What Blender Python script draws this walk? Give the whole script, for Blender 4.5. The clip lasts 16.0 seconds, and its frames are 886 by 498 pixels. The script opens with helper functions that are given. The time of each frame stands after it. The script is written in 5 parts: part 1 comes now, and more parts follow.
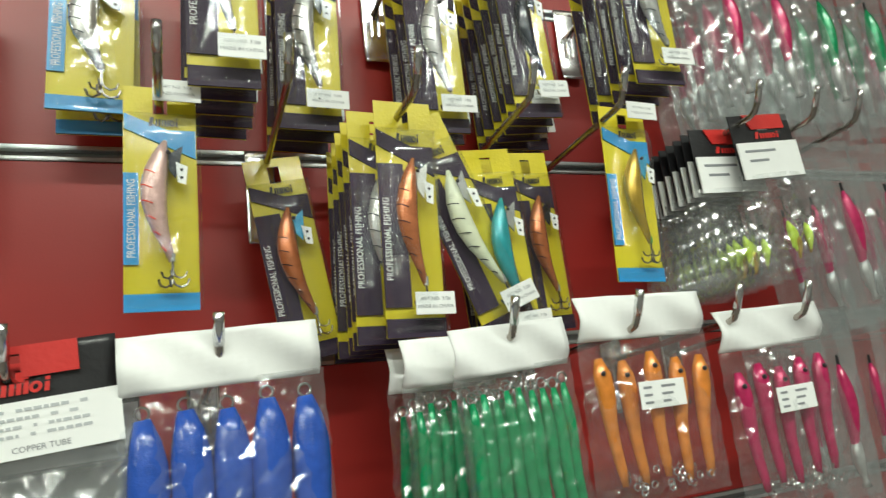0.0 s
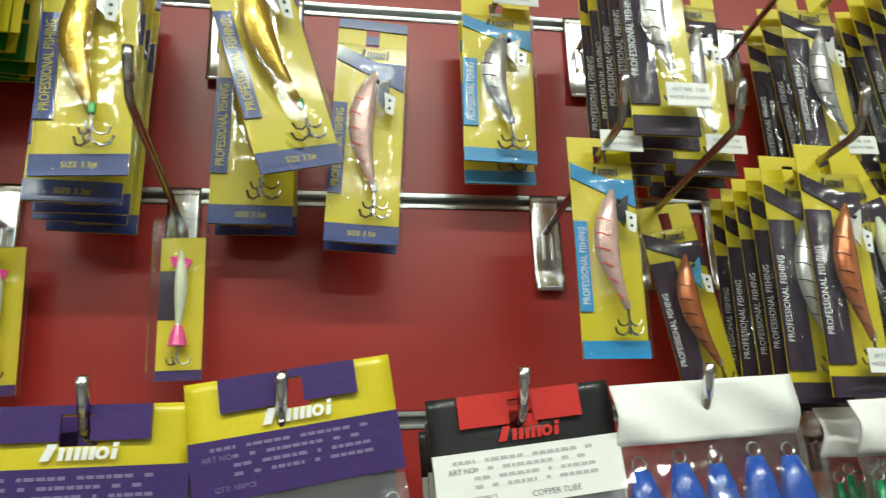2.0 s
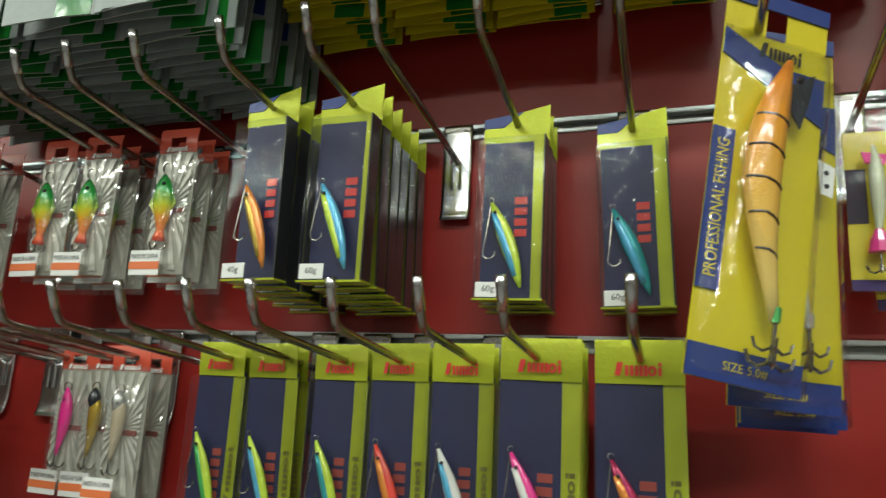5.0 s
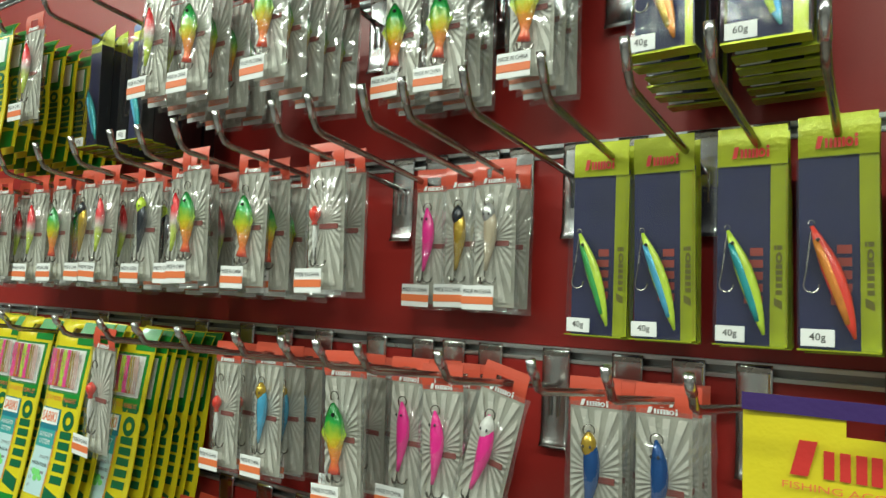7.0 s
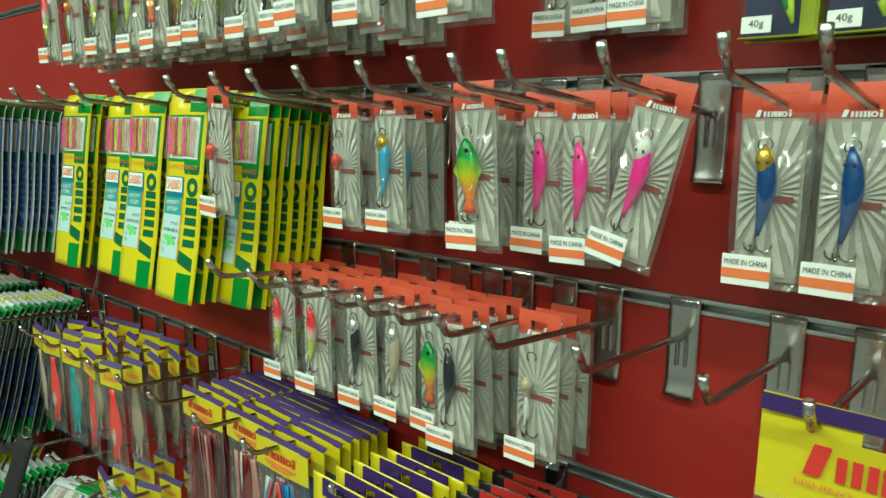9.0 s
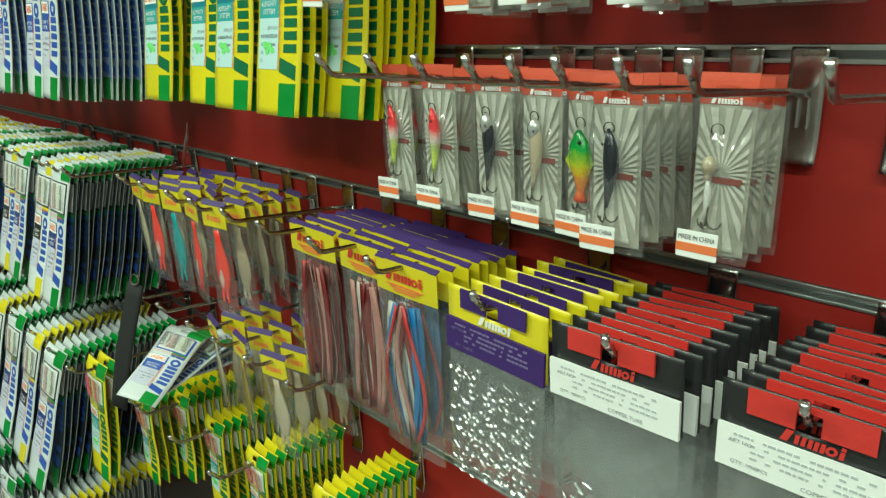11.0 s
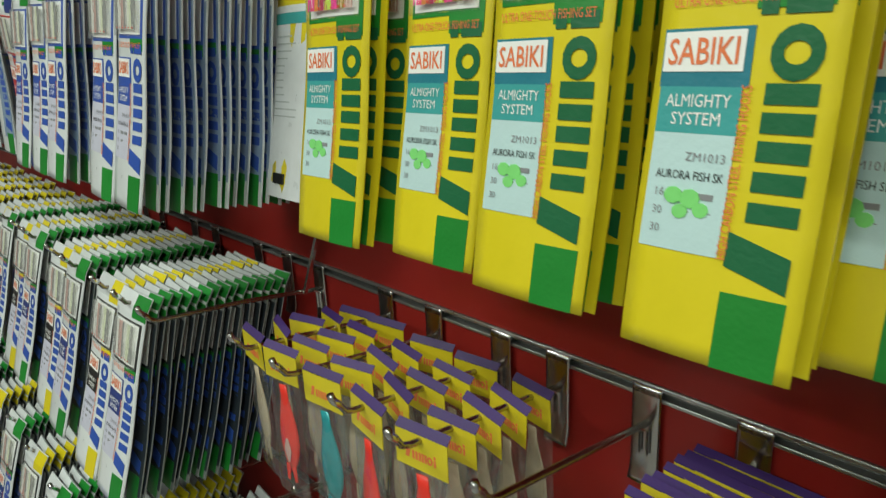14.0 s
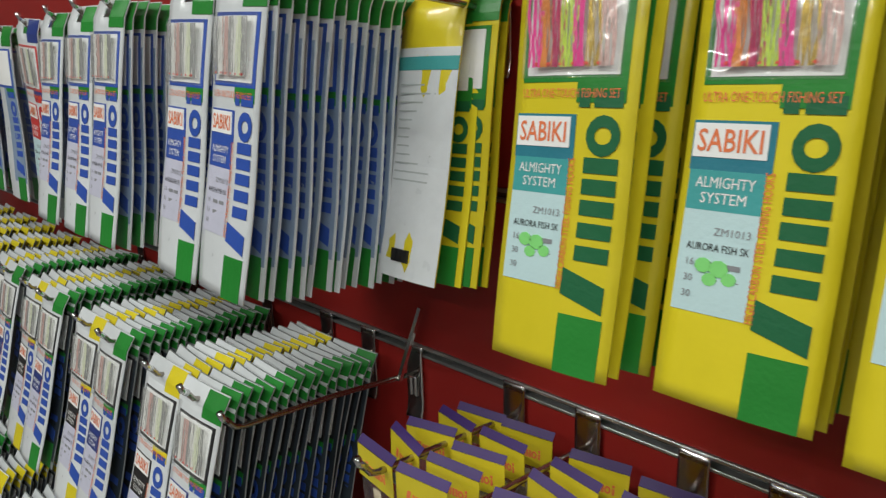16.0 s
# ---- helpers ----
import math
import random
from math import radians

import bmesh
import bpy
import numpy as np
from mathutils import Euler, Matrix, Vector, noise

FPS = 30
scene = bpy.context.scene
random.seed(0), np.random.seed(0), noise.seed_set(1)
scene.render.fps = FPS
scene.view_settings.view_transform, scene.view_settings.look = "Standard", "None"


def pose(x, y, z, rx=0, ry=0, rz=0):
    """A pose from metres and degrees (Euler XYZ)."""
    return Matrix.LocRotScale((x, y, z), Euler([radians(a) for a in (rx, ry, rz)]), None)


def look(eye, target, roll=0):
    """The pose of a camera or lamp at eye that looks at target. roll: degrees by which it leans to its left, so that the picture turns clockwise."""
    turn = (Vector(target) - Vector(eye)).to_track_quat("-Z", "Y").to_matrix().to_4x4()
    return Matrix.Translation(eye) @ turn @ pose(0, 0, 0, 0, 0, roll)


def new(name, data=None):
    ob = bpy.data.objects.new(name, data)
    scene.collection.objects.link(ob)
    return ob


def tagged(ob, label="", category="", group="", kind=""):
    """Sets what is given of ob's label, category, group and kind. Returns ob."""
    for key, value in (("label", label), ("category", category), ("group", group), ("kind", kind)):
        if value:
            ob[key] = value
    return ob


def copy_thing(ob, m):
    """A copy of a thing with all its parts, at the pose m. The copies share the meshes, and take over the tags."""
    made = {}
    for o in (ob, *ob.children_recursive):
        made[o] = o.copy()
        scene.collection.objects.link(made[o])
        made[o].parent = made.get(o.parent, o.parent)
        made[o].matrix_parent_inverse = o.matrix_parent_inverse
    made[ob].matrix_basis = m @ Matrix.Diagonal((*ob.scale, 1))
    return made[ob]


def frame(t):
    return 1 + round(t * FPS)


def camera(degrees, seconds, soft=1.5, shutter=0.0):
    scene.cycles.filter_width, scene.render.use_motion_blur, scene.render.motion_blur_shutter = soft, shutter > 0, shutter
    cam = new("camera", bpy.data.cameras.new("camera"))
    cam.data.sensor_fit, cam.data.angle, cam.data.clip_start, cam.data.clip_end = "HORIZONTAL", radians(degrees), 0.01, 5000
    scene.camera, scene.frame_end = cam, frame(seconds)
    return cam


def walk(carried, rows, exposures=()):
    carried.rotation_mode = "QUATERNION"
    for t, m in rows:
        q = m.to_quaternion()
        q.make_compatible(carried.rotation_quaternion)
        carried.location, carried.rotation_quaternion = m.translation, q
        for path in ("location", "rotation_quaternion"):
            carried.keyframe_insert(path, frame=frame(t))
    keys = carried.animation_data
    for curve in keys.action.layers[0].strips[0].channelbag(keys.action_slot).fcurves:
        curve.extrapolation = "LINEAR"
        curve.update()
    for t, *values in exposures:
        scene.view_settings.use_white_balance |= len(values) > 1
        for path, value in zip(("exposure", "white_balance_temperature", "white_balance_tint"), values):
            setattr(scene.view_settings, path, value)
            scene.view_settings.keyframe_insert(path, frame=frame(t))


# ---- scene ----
cam = camera(65.3, 16.0, soft=1.25, shutter=0.2)
PATH = [
    (0, (0.16, -0.668, 1.462), (0.932, 1.136, 1.847), -6.0),
    (0.5, (0.118, -0.652, 1.471), (0.772, 1.183, 1.922), -5.4),
    (1, (0.077, -0.636, 1.472), (0.641, 1.214, 1.978), -4.5),
    (1.5, (0.022, -0.618, 1.474), (0.475, 1.258, 2.001), -3.3),
    (2, (-0.039, -0.609, 1.482), (0.299, 1.289, 2.016), -2.2),
    (2.5, (-0.101, -0.601, 1.486), (0.124, 1.306, 2.046), -1.5),
    (3, (-0.18, -0.594, 1.488), (-0.13, 1.326, 2.045), -0.0),
    (3.5, (-0.257, -0.59, 1.491), (-0.381, 1.326, 2.049), 1.2),
    (4, (-0.314, -0.588, 1.486), (-0.599, 1.311, 2.045), 1.8),
    (4.5, (-0.373, -0.586, 1.464), (-0.884, 1.28, 1.972), 2.6),
    (5, (-0.437, -0.597, 1.45), (-1.077, 1.25, 1.872), 2.7),
    (7.3, (-0.619, -0.626, 1.352), (-1.777, 1.004, 1.412), 1.5),
    (7.5, (-0.622, -0.621, 1.351), (-1.803, 0.993, 1.359), 1.1),
    (8, (-0.635, -0.612, 1.332), (-1.867, 0.953, 1.154), 0.4),
    (8.5, (-0.66, -0.613, 1.3), (-1.897, 0.927, 0.986), 0.7),
    (9, (-0.678, -0.612, 1.267), (-1.951, 0.885, 0.896), -0.0),
    (9.5, (-0.706, -0.616, 1.232), (-2.034, 0.822, 0.823), -1.2),
    (10, (-0.74, -0.616, 1.193), (-2.087, 0.774, 0.693), -1.6),
    (10.2, (-0.752, -0.615, 1.177), (-2.1, 0.761, 0.637), -2.5),
    (12.3, (-0.932, -0.576, 1.136), (-2.35, 0.618, 0.385), -1.2),
    (12.5, (-0.989, -0.561, 1.133), (-2.43, 0.622, 0.409), -1.2),
    (13, (-1.136, -0.525, 1.139), (-2.62, 0.648, 0.49), -2.1),
    (13.5, (-1.228, -0.49, 1.155), (-2.671, 0.726, 0.493), -2.0),
    (13.8, (-1.294, -0.478, 1.182), (-2.745, 0.753, 0.566), -2.6),
    (14, (-1.333, -0.48, 1.196), (-2.77, 0.786, 0.619), -2.8),
    (14.5, (-1.396, -0.485, 1.218), (-2.791, 0.844, 0.682), -2.7),
    (15, (-1.44, -0.493, 1.225), (-2.807, 0.883, 0.735), -2.7),
    (15.5, (-1.498, -0.509, 1.231), (-2.852, 0.868, 0.711), -3.0),
    (16, (-1.567, -0.509, 1.227), (-2.948, 0.841, 0.708), -1.8),
]
walk(cam, [(t, look(eye, goal, lean)) for t, eye, goal, lean in PATH],
     exposures=((0, 0.2, 6500, 10), (1.5, 0.2, 6500, 10), (4, 0.05, 6500, 10), (5, 0.0, 6500, 10), (7.5, 0.3, 6350, -2), (8.5, 0.37, 6350, -14), (10, 0.37, 6400, -14), (13, 0.25, 6500, 5), (14, -0.05, 6550, 10), (15, -0.15, 6500, 18), (16, -0.18, 6400, 22)))

# ---- ceiling lamps ----
def ceiling_lamps():
    for x, y, watts in ((-3.7, -1.55, 20), (-2.5, -1.55, 27), (-1.3, -1.55, 9), (-0.1, -1.55, 24), (1.1, -1.55, 20), (-3.1, -3.0, 20), (-1.3, -3.0, 18), (0.5, -3.0, 20)):
        data = bpy.data.lights.new("tube_light", "AREA")
        data.shape, data.size, data.size_y, data.energy, data.color = "RECTANGLE", 1.0, 0.1, watts, (0.93, 1.0, 0.87)
        ob = new("tube_light", data)
        ob.matrix_basis = pose(x, y, 2.74, 0, 0, 0)


ceiling_lamps()

# ---- world and lights ----
world = bpy.data.worlds.new("world")
world.use_nodes = True
scene.world = world
world.node_tree.nodes["Background"].inputs[0].default_value = (0.9, 0.95, 1.0, 1)
world.node_tree.nodes["Background"].inputs[1].default_value = 0.008


# ---- materials ----
MATS = {}


def mat(name, color, rough=0.5, metal=0.0, var=0.12, scale=60.0, bump=0.15, bscale=300.0, coat=0.0, spread=0.0, emit=0.0):
    """A surface with large and fine variation, relief, and a little change from piece to piece (spread)."""
    if name in MATS:
        return MATS[name]
    m = bpy.data.materials.new(name)
    m.use_nodes = True
    nt = m.node_tree
    b = nt.nodes["Principled BSDF"]
    tc = nt.nodes.new("ShaderNodeTexCoord")
    n1 = nt.nodes.new("ShaderNodeTexNoise")
    n1.inputs["Scale"].default_value = scale
    n1.inputs["Detail"].default_value = 5
    nt.links.new(tc.outputs["Object"], n1.inputs["Vector"])
    ramp = nt.nodes.new("ShaderNodeMapRange")
    ramp.inputs["To Min"].default_value = 1 - var
    ramp.inputs["To Max"].default_value = 1 + var
    nt.links.new(n1.outputs["Fac"], ramp.inputs["Value"])
    value = ramp.outputs["Result"]
    if spread:
        info = nt.nodes.new("ShaderNodeObjectInfo")
        sp = nt.nodes.new("ShaderNodeMapRange")
        sp.inputs["To Min"].default_value = 1 - spread
        sp.inputs["To Max"].default_value = 1 + spread
        nt.links.new(info.outputs["Random"], sp.inputs["Value"])
        mul = nt.nodes.new("ShaderNodeMath")
        mul.operation = "MULTIPLY"
        nt.links.new(value, mul.inputs[0])
        nt.links.new(sp.outputs["Result"], mul.inputs[1])
        value = mul.outputs[0]
    mix = nt.nodes.new("ShaderNodeVectorMath")
    mix.operation = "SCALE"
    mix.inputs[0].default_value = color
    nt.links.new(value, mix.inputs["Scale"])
    nt.links.new(mix.outputs["Vector"], b.inputs["Base Color"])
    rr = nt.nodes.new("ShaderNodeMapRange")
    rr.inputs["To Min"].default_value = max(rough - 0.08, 0.02)
    rr.inputs["To Max"].default_value = min(rough + 0.1, 1)
    nt.links.new(n1.outputs["Fac"], rr.inputs["Value"])
    nt.links.new(rr.outputs["Result"], b.inputs["Roughness"])
    b.inputs["Metallic"].default_value = metal
    b.inputs["Coat Weight"].default_value = coat
    b.inputs["Coat Roughness"].default_value = 0.08
    if bump:
        n2 = nt.nodes.new("ShaderNodeTexNoise")
        n2.inputs["Scale"].default_value = bscale
        n2.inputs["Detail"].default_value = 3
        nt.links.new(tc.outputs["Object"], n2.inputs["Vector"])
        bp = nt.nodes.new("ShaderNodeBump")
        bp.inputs["Strength"].default_value = bump
        bp.inputs["Distance"].default_value = 0.002
        nt.links.new(n2.outputs["Fac"], bp.inputs["Height"])
        nt.links.new(bp.outputs["Normal"], b.inputs["Normal"])
    if emit:
        b.inputs["Emission Color"].default_value = (*color, 1)
        b.inputs["Emission Strength"].default_value = emit
    MATS[name] = m
    return m


def film(name, tint=(0.97, 0.98, 0.98), gloss=0.09, rough=0.07, crinkle=0.6, cscale=45.0, haze=0.04, creased=False):
    """Thin clear plastic: it lets light straight through, with gloss, a faint milkiness and creases."""
    if name in MATS:
        return MATS[name]
    m = bpy.data.materials.new(name)
    m.use_nodes = True
    nt = m.node_tree
    nt.nodes.remove(nt.nodes["Principled BSDF"])
    out = nt.nodes["Material Output"]
    tr = nt.nodes.new("ShaderNodeBsdfTransparent")
    tr.inputs["Color"].default_value = (*tint, 1)
    gl = nt.nodes.new("ShaderNodeBsdfGlossy")
    gl.inputs["Roughness"].default_value = rough
    df = nt.nodes.new("ShaderNodeBsdfDiffuse")
    df.inputs["Color"].default_value = (0.85, 0.87, 0.87, 1)
    tc = nt.nodes.new("ShaderNodeTexCoord")
    nz = nt.nodes.new("ShaderNodeTexNoise")
    nz.inputs["Scale"].default_value = cscale
    nz.inputs["Detail"].default_value = 4
    nz.inputs["Distortion"].default_value = 1.2
    if creased:
        nz.noise_type = "RIDGED_MULTIFRACTAL"
        nz.inputs["Detail"].default_value = 2
        stretch = nt.nodes.new("ShaderNodeMapping")
        stretch.inputs["Rotation"].default_value = (0, 0.5, 0)
        stretch.inputs["Scale"].default_value = (1.6, 1.0, 0.55)
        nt.links.new(tc.outputs["Object"], stretch.inputs["Vector"])
        nt.links.new(stretch.outputs["Vector"], nz.inputs["Vector"])
    nt.links.new(tc.outputs["Object"], nz.inputs["Vector"])
    bp = nt.nodes.new("ShaderNodeBump")
    bp.inputs["Strength"].default_value = crinkle
    bp.inputs["Distance"].default_value = 0.01
    nt.links.new(nz.outputs["Fac"], bp.inputs["Height"])
    nt.links.new(bp.outputs["Normal"], gl.inputs["Normal"])
    fr = nt.nodes.new("ShaderNodeLayerWeight")
    fr.inputs["Blend"].default_value = 0.5
    power = nt.nodes.new("ShaderNodeMath")
    power.operation = "POWER"
    power.inputs[1].default_value = 4.0
    nt.links.new(fr.outputs["Facing"], power.inputs[0])
    add = nt.nodes.new("ShaderNodeMath")
    add.operation = "MULTIPLY_ADD"
    add.inputs[1].default_value = 0.55
    add.inputs[2].default_value = 0.035 + gloss
    add.use_clamp = True
    nt.links.new(power.outputs[0], add.inputs[0])
    m1 = nt.nodes.new("ShaderNodeMixShader")
    m1.inputs[0].default_value = haze
    nt.links.new(tr.outputs[0], m1.inputs[1])
    nt.links.new(df.outputs[0], m1.inputs[2])
    m2 = nt.nodes.new("ShaderNodeMixShader")
    nt.links.new(add.outputs[0], m2.inputs[0])
    nt.links.new(m1.outputs[0], m2.inputs[1])
    nt.links.new(gl.outputs[0], m2.inputs[2])
    nt.links.new(m2.outputs[0], out.inputs["Surface"])
    MATS[name] = m
    return m


RED = mat("red_laminate", (0.34, 0.022, 0.018), 0.34, var=0.1, scale=6, bump=0.05, bscale=500, spread=0.04)
ALU = mat("brushed_aluminium", (0.62, 0.64, 0.64), 0.3, 0.9, var=0.15, scale=40, bump=0.1)
DARK = mat("rail_slot", (0.3, 0.31, 0.31), 0.4, 0.8)
CHROME = mat("chromed_steel", (0.74, 0.75, 0.75), 0.2, 1.0, var=0.12, scale=90, bump=0.06)
ROD = mat("worn_chrome_rod", (0.42, 0.38, 0.34), 0.22, 1.0, var=0.25, scale=80, bump=0.1)
YEL = mat("yellow_print", (0.70, 0.58, 0.02), 0.33, var=0.06, coat=0.35, spread=0.08)
YEL2 = mat("lemon_print", (0.72, 0.60, 0.015), 0.32, var=0.06, bump=0.5, bscale=40, coat=0.35, spread=0.08)
NAVY = mat("navy_print", (0.025, 0.05, 0.23), 0.3, var=0.12, coat=0.35)
INK = mat("dark_navy_card", (0.006, 0.008, 0.062), 0.45, var=0.5, scale=25, coat=0.0)
PURP = mat("purple_print", (0.04, 0.013, 0.13), 0.55, var=0.15, coat=0.0, spread=0.1)
PURPD = mat("dark_purple_print", (0.022, 0.008, 0.03), 0.6, var=0.15)
CYAN = mat("cyan_print", (0.03, 0.29, 0.62), 0.3, var=0.08, coat=0.3)
GRN = mat("green_print", (0.012, 0.23, 0.03), 0.35, var=0.1, coat=0.25, spread=0.1)
DGRN = mat("dark_green_letters", (0.008, 0.13, 0.05), 0.35, var=0.08, coat=0.25)
BLUE = mat("blue_letters", (0.03, 0.09, 0.42), 0.35, var=0.08, coat=0.25)
TEAL = mat("teal_print", (0.05, 0.36, 0.36), 0.35, var=0.08, coat=0.25)
PALE = mat("pale_blue_print", (0.52, 0.72, 0.74), 0.4, var=0.05, coat=0.2)
WHT = mat("white_paper", (0.86, 0.87, 0.86), 0.5, var=0.05, bump=0.1, bscale=120, coat=0.15, spread=0.05)
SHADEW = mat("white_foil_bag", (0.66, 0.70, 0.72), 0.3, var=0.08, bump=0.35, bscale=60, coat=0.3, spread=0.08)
BLK = mat("black_print", (0.018, 0.018, 0.02), 0.35, var=0.2, coat=0.2)
GREYT = mat("grey_ink", (0.25, 0.26, 0.28), 0.5, bump=0)
ORG = mat("orange_red_print", (0.62, 0.085, 0.045), 0.35, var=0.1, coat=0.3, spread=0.1)
ORGL = mat("orange_label_print", (0.80, 0.20, 0.07), 0.4, var=0.05)
SCARLET = mat("scarlet_print", (0.62, 0.035, 0.03), 0.35, var=0.12, coat=0.25, spread=0.08)
LIME = mat("lime_foil", (0.44, 0.50, 0.03), 0.22, 0.35, var=0.3, scale=30, coat=0.4, spread=0.15)
BURST = mat("silver_burst_card", (0.42, 0.41, 0.35), 0.3, 0.1, var=0.15, scale=30)
BURST2 = mat("silver_burst_ray", (0.64, 0.625, 0.56), 0.25, 0.1, var=0.1)
STEEL = mat("hook_wire", (0.35, 0.33, 0.30), 0.25, 1.0, bump=0)
CLEAR = film("clear_blister", gloss=0.0, rough=0.045, crinkle=0.16, cscale=24, haze=0.005)
BAG = film("clear_bag", gloss=0.07, rough=0.09, crinkle=0.55, cscale=24, haze=0.03, creased=True)
MILK = film("milky_bag", tint=(0.86, 0.88, 0.88), gloss=0.06, rough=0.12, crinkle=0.55, cscale=24, haze=0.07, creased=True)
CEIL = mat("ceiling_paint", (0.5, 0.5, 0.48), 0.8, var=0.04, scale=3)
FLOOR = mat("floor_tile", (0.16, 0.153, 0.145), 0.3, var=0.15, scale=4)
PLAIN = mat("shop_wall_paint", (0.22, 0.215, 0.21), 0.7, var=0.06, scale=3)


def lure_mat(name, color, rough=0.2, metal=0.25, var=0.35):
    return mat("lure_" + name, color, rough, metal, var=var, scale=120, bump=0.25, bscale=500, coat=0.7)


LURE = {
    "orange": lure_mat("orange", (0.78, 0.26, 0.04)), "amber": lure_mat("amber", (0.85, 0.42, 0.07), 0.25, 0.1, 0.2), "gold": lure_mat("gold", (0.62, 0.42, 0.06), 0.2, 0.6),
    "silver": lure_mat("silver", (0.62, 0.63, 0.62), 0.18, 0.6), "pinkish": lure_mat("pinkish", (0.72, 0.48, 0.44)),
    "copper": lure_mat("copper", (0.60, 0.20, 0.08), 0.2, 0.5), "pink": lure_mat("pink", (0.85, 0.03, 0.30), 0.3, 0.0, 0.1),
    "green": lure_mat("green", (0.06, 0.42, 0.10)), "lime": lure_mat("lime", (0.55, 0.75, 0.06), 0.25, 0.1, 0.2),
    "teal": lure_mat("teal", (0.03, 0.36, 0.40)), "blue": lure_mat("blue", (0.016, 0.08, 0.27)),
    "red": lure_mat("red", (0.78, 0.05, 0.03), 0.3, 0.0, 0.15), "black": lure_mat("black", (0.03, 0.035, 0.045)),
    "pale": lure_mat("pale", (0.70, 0.74, 0.55), 0.3, 0.0, 0.15), "crimson": lure_mat("crimson", (0.50, 0.02, 0.11)),
    "sky": lure_mat("sky", (0.10, 0.45, 0.72)), "emerald": lure_mat("emerald", (0.006, 0.27, 0.10), 0.15, 0.2, 0.5),
    "royal": lure_mat("royal", (0.022, 0.085, 0.42), 0.2, 0.0, 0.35), "white": lure_mat("white", (0.75, 0.75, 0.72), 0.3, 0.0, 0.1),
    "tan": lure_mat("tan", (0.5, 0.42, 0.3), 0.3, 0.0, 0.2),
}


def blended(name, top, bottom, stops, rough=0.25, metal=0.1):
    """A sprayed lure body: colours that run into one another from its head to its tail."""
    m = lure_mat(name, (0.5, 0.5, 0.5), rough, metal, 0.15)
    nt = m.node_tree
    b = nt.nodes["Principled BSDF"]
    tc = nt.nodes.new("ShaderNodeTexCoord")
    sep = nt.nodes.new("ShaderNodeSeparateXYZ")
    nt.links.new(tc.outputs["Object"], sep.inputs[0])
    nz = nt.nodes.new("ShaderNodeTexNoise")
    nz.inputs["Scale"].default_value = 140
    wob = nt.nodes.new("ShaderNodeMath")
    wob.operation = "MULTIPLY_ADD"
    wob.inputs[1].default_value = 0.012
    nt.links.new(tc.outputs["Object"], nz.inputs["Vector"])
    nt.links.new(nz.outputs["Fac"], wob.inputs[0])
    nt.links.new(sep.outputs["Z"], wob.inputs[2])
    run = nt.nodes.new("ShaderNodeMapRange")
    run.inputs["From Min"].default_value = top + 0.006
    run.inputs["From Max"].default_value = bottom + 0.006
    nt.links.new(wob.outputs[0], run.inputs["Value"])
    ramp = nt.nodes.new("ShaderNodeValToRGB")
    while len(ramp.color_ramp.elements) < len(stops):
        ramp.color_ramp.elements.new(0.5)
    for e, (p, c) in zip(ramp.color_ramp.elements, stops):
        e.position, e.color = p, (*c, 1)
    nt.links.new(run.outputs["Result"], ramp.inputs["Fac"])
    nt.links.new(ramp.outputs["Color"], b.inputs["Base Color"])
    return m


LURE["vermilion"] = lure_mat("vermilion", (0.8, 0.035, 0.02), 0.35, 0.0, 0.1)
LURE["rainbow"] = blended("rainbow", -0.037, -0.1, ((0.0, (0.01, 0.16, 0.03)), (0.25, (0.02, 0.36, 0.05)), (0.48, (0.55, 0.6, 0.03)), (0.68, (0.85, 0.3, 0.02)), (1.0, (0.8, 0.06, 0.02))))
LURE["firetip"] = blended("firetip", -0.03, -0.1, ((0.0, (0.75, 0.02, 0.03)), (0.3, (0.78, 0.05, 0.06)), (0.45, (0.75, 0.62, 0.6)), (0.62, (0.6, 0.72, 0.1)), (1.0, (0.62, 0.78, 0.06))))
LURE["tiger"] = blended("tiger", -0.03, -0.2, ((0.0, (0.8, 0.2, 0.02)), (0.3, (0.85, 0.36, 0.04)), (0.6, (0.85, 0.5, 0.1)), (1.0, (0.8, 0.62, 0.2))), 0.2, 0.0)


# ---- mesh helpers ----
def mesh_of(bm, material, smooth=False):
    bmesh.ops.recalc_face_normals(bm, faces=bm.faces)
    me = bpy.data.meshes.new("mesh")
    bm.to_mesh(me)
    bm.free()
    me.materials.append(material)
    if smooth:
        me.shade_smooth()
    return me


def part(name, bm, material, parent, label="", smooth=False):
    ob = new(name, mesh_of(bm, material, smooth))
    ob.parent = parent
    if label:
        ob["label"] = label
    return ob


def root(name, label, category, group=""):
    return tagged(new(name), label, category, group)


def box(x0, x1, y0, y1, z0, z1, bevel=0.0, bm=None):
    bm = bm or bmesh.new()
    r = bmesh.ops.create_cube(bm, size=1)
    for v in r["verts"]:
        v.co = Vector(((x0 + x1) / 2 + v.co.x * (x1 - x0), (y0 + y1) / 2 + v.co.y * (y1 - y0), (z0 + z1) / 2 + v.co.z * (z1 - z0)))
    if bevel:
        edges = list({e for v in r["verts"] for e in v.link_edges})
        bmesh.ops.bevel(bm, geom=edges, offset=bevel, segments=2, affect="EDGES")
    return bm


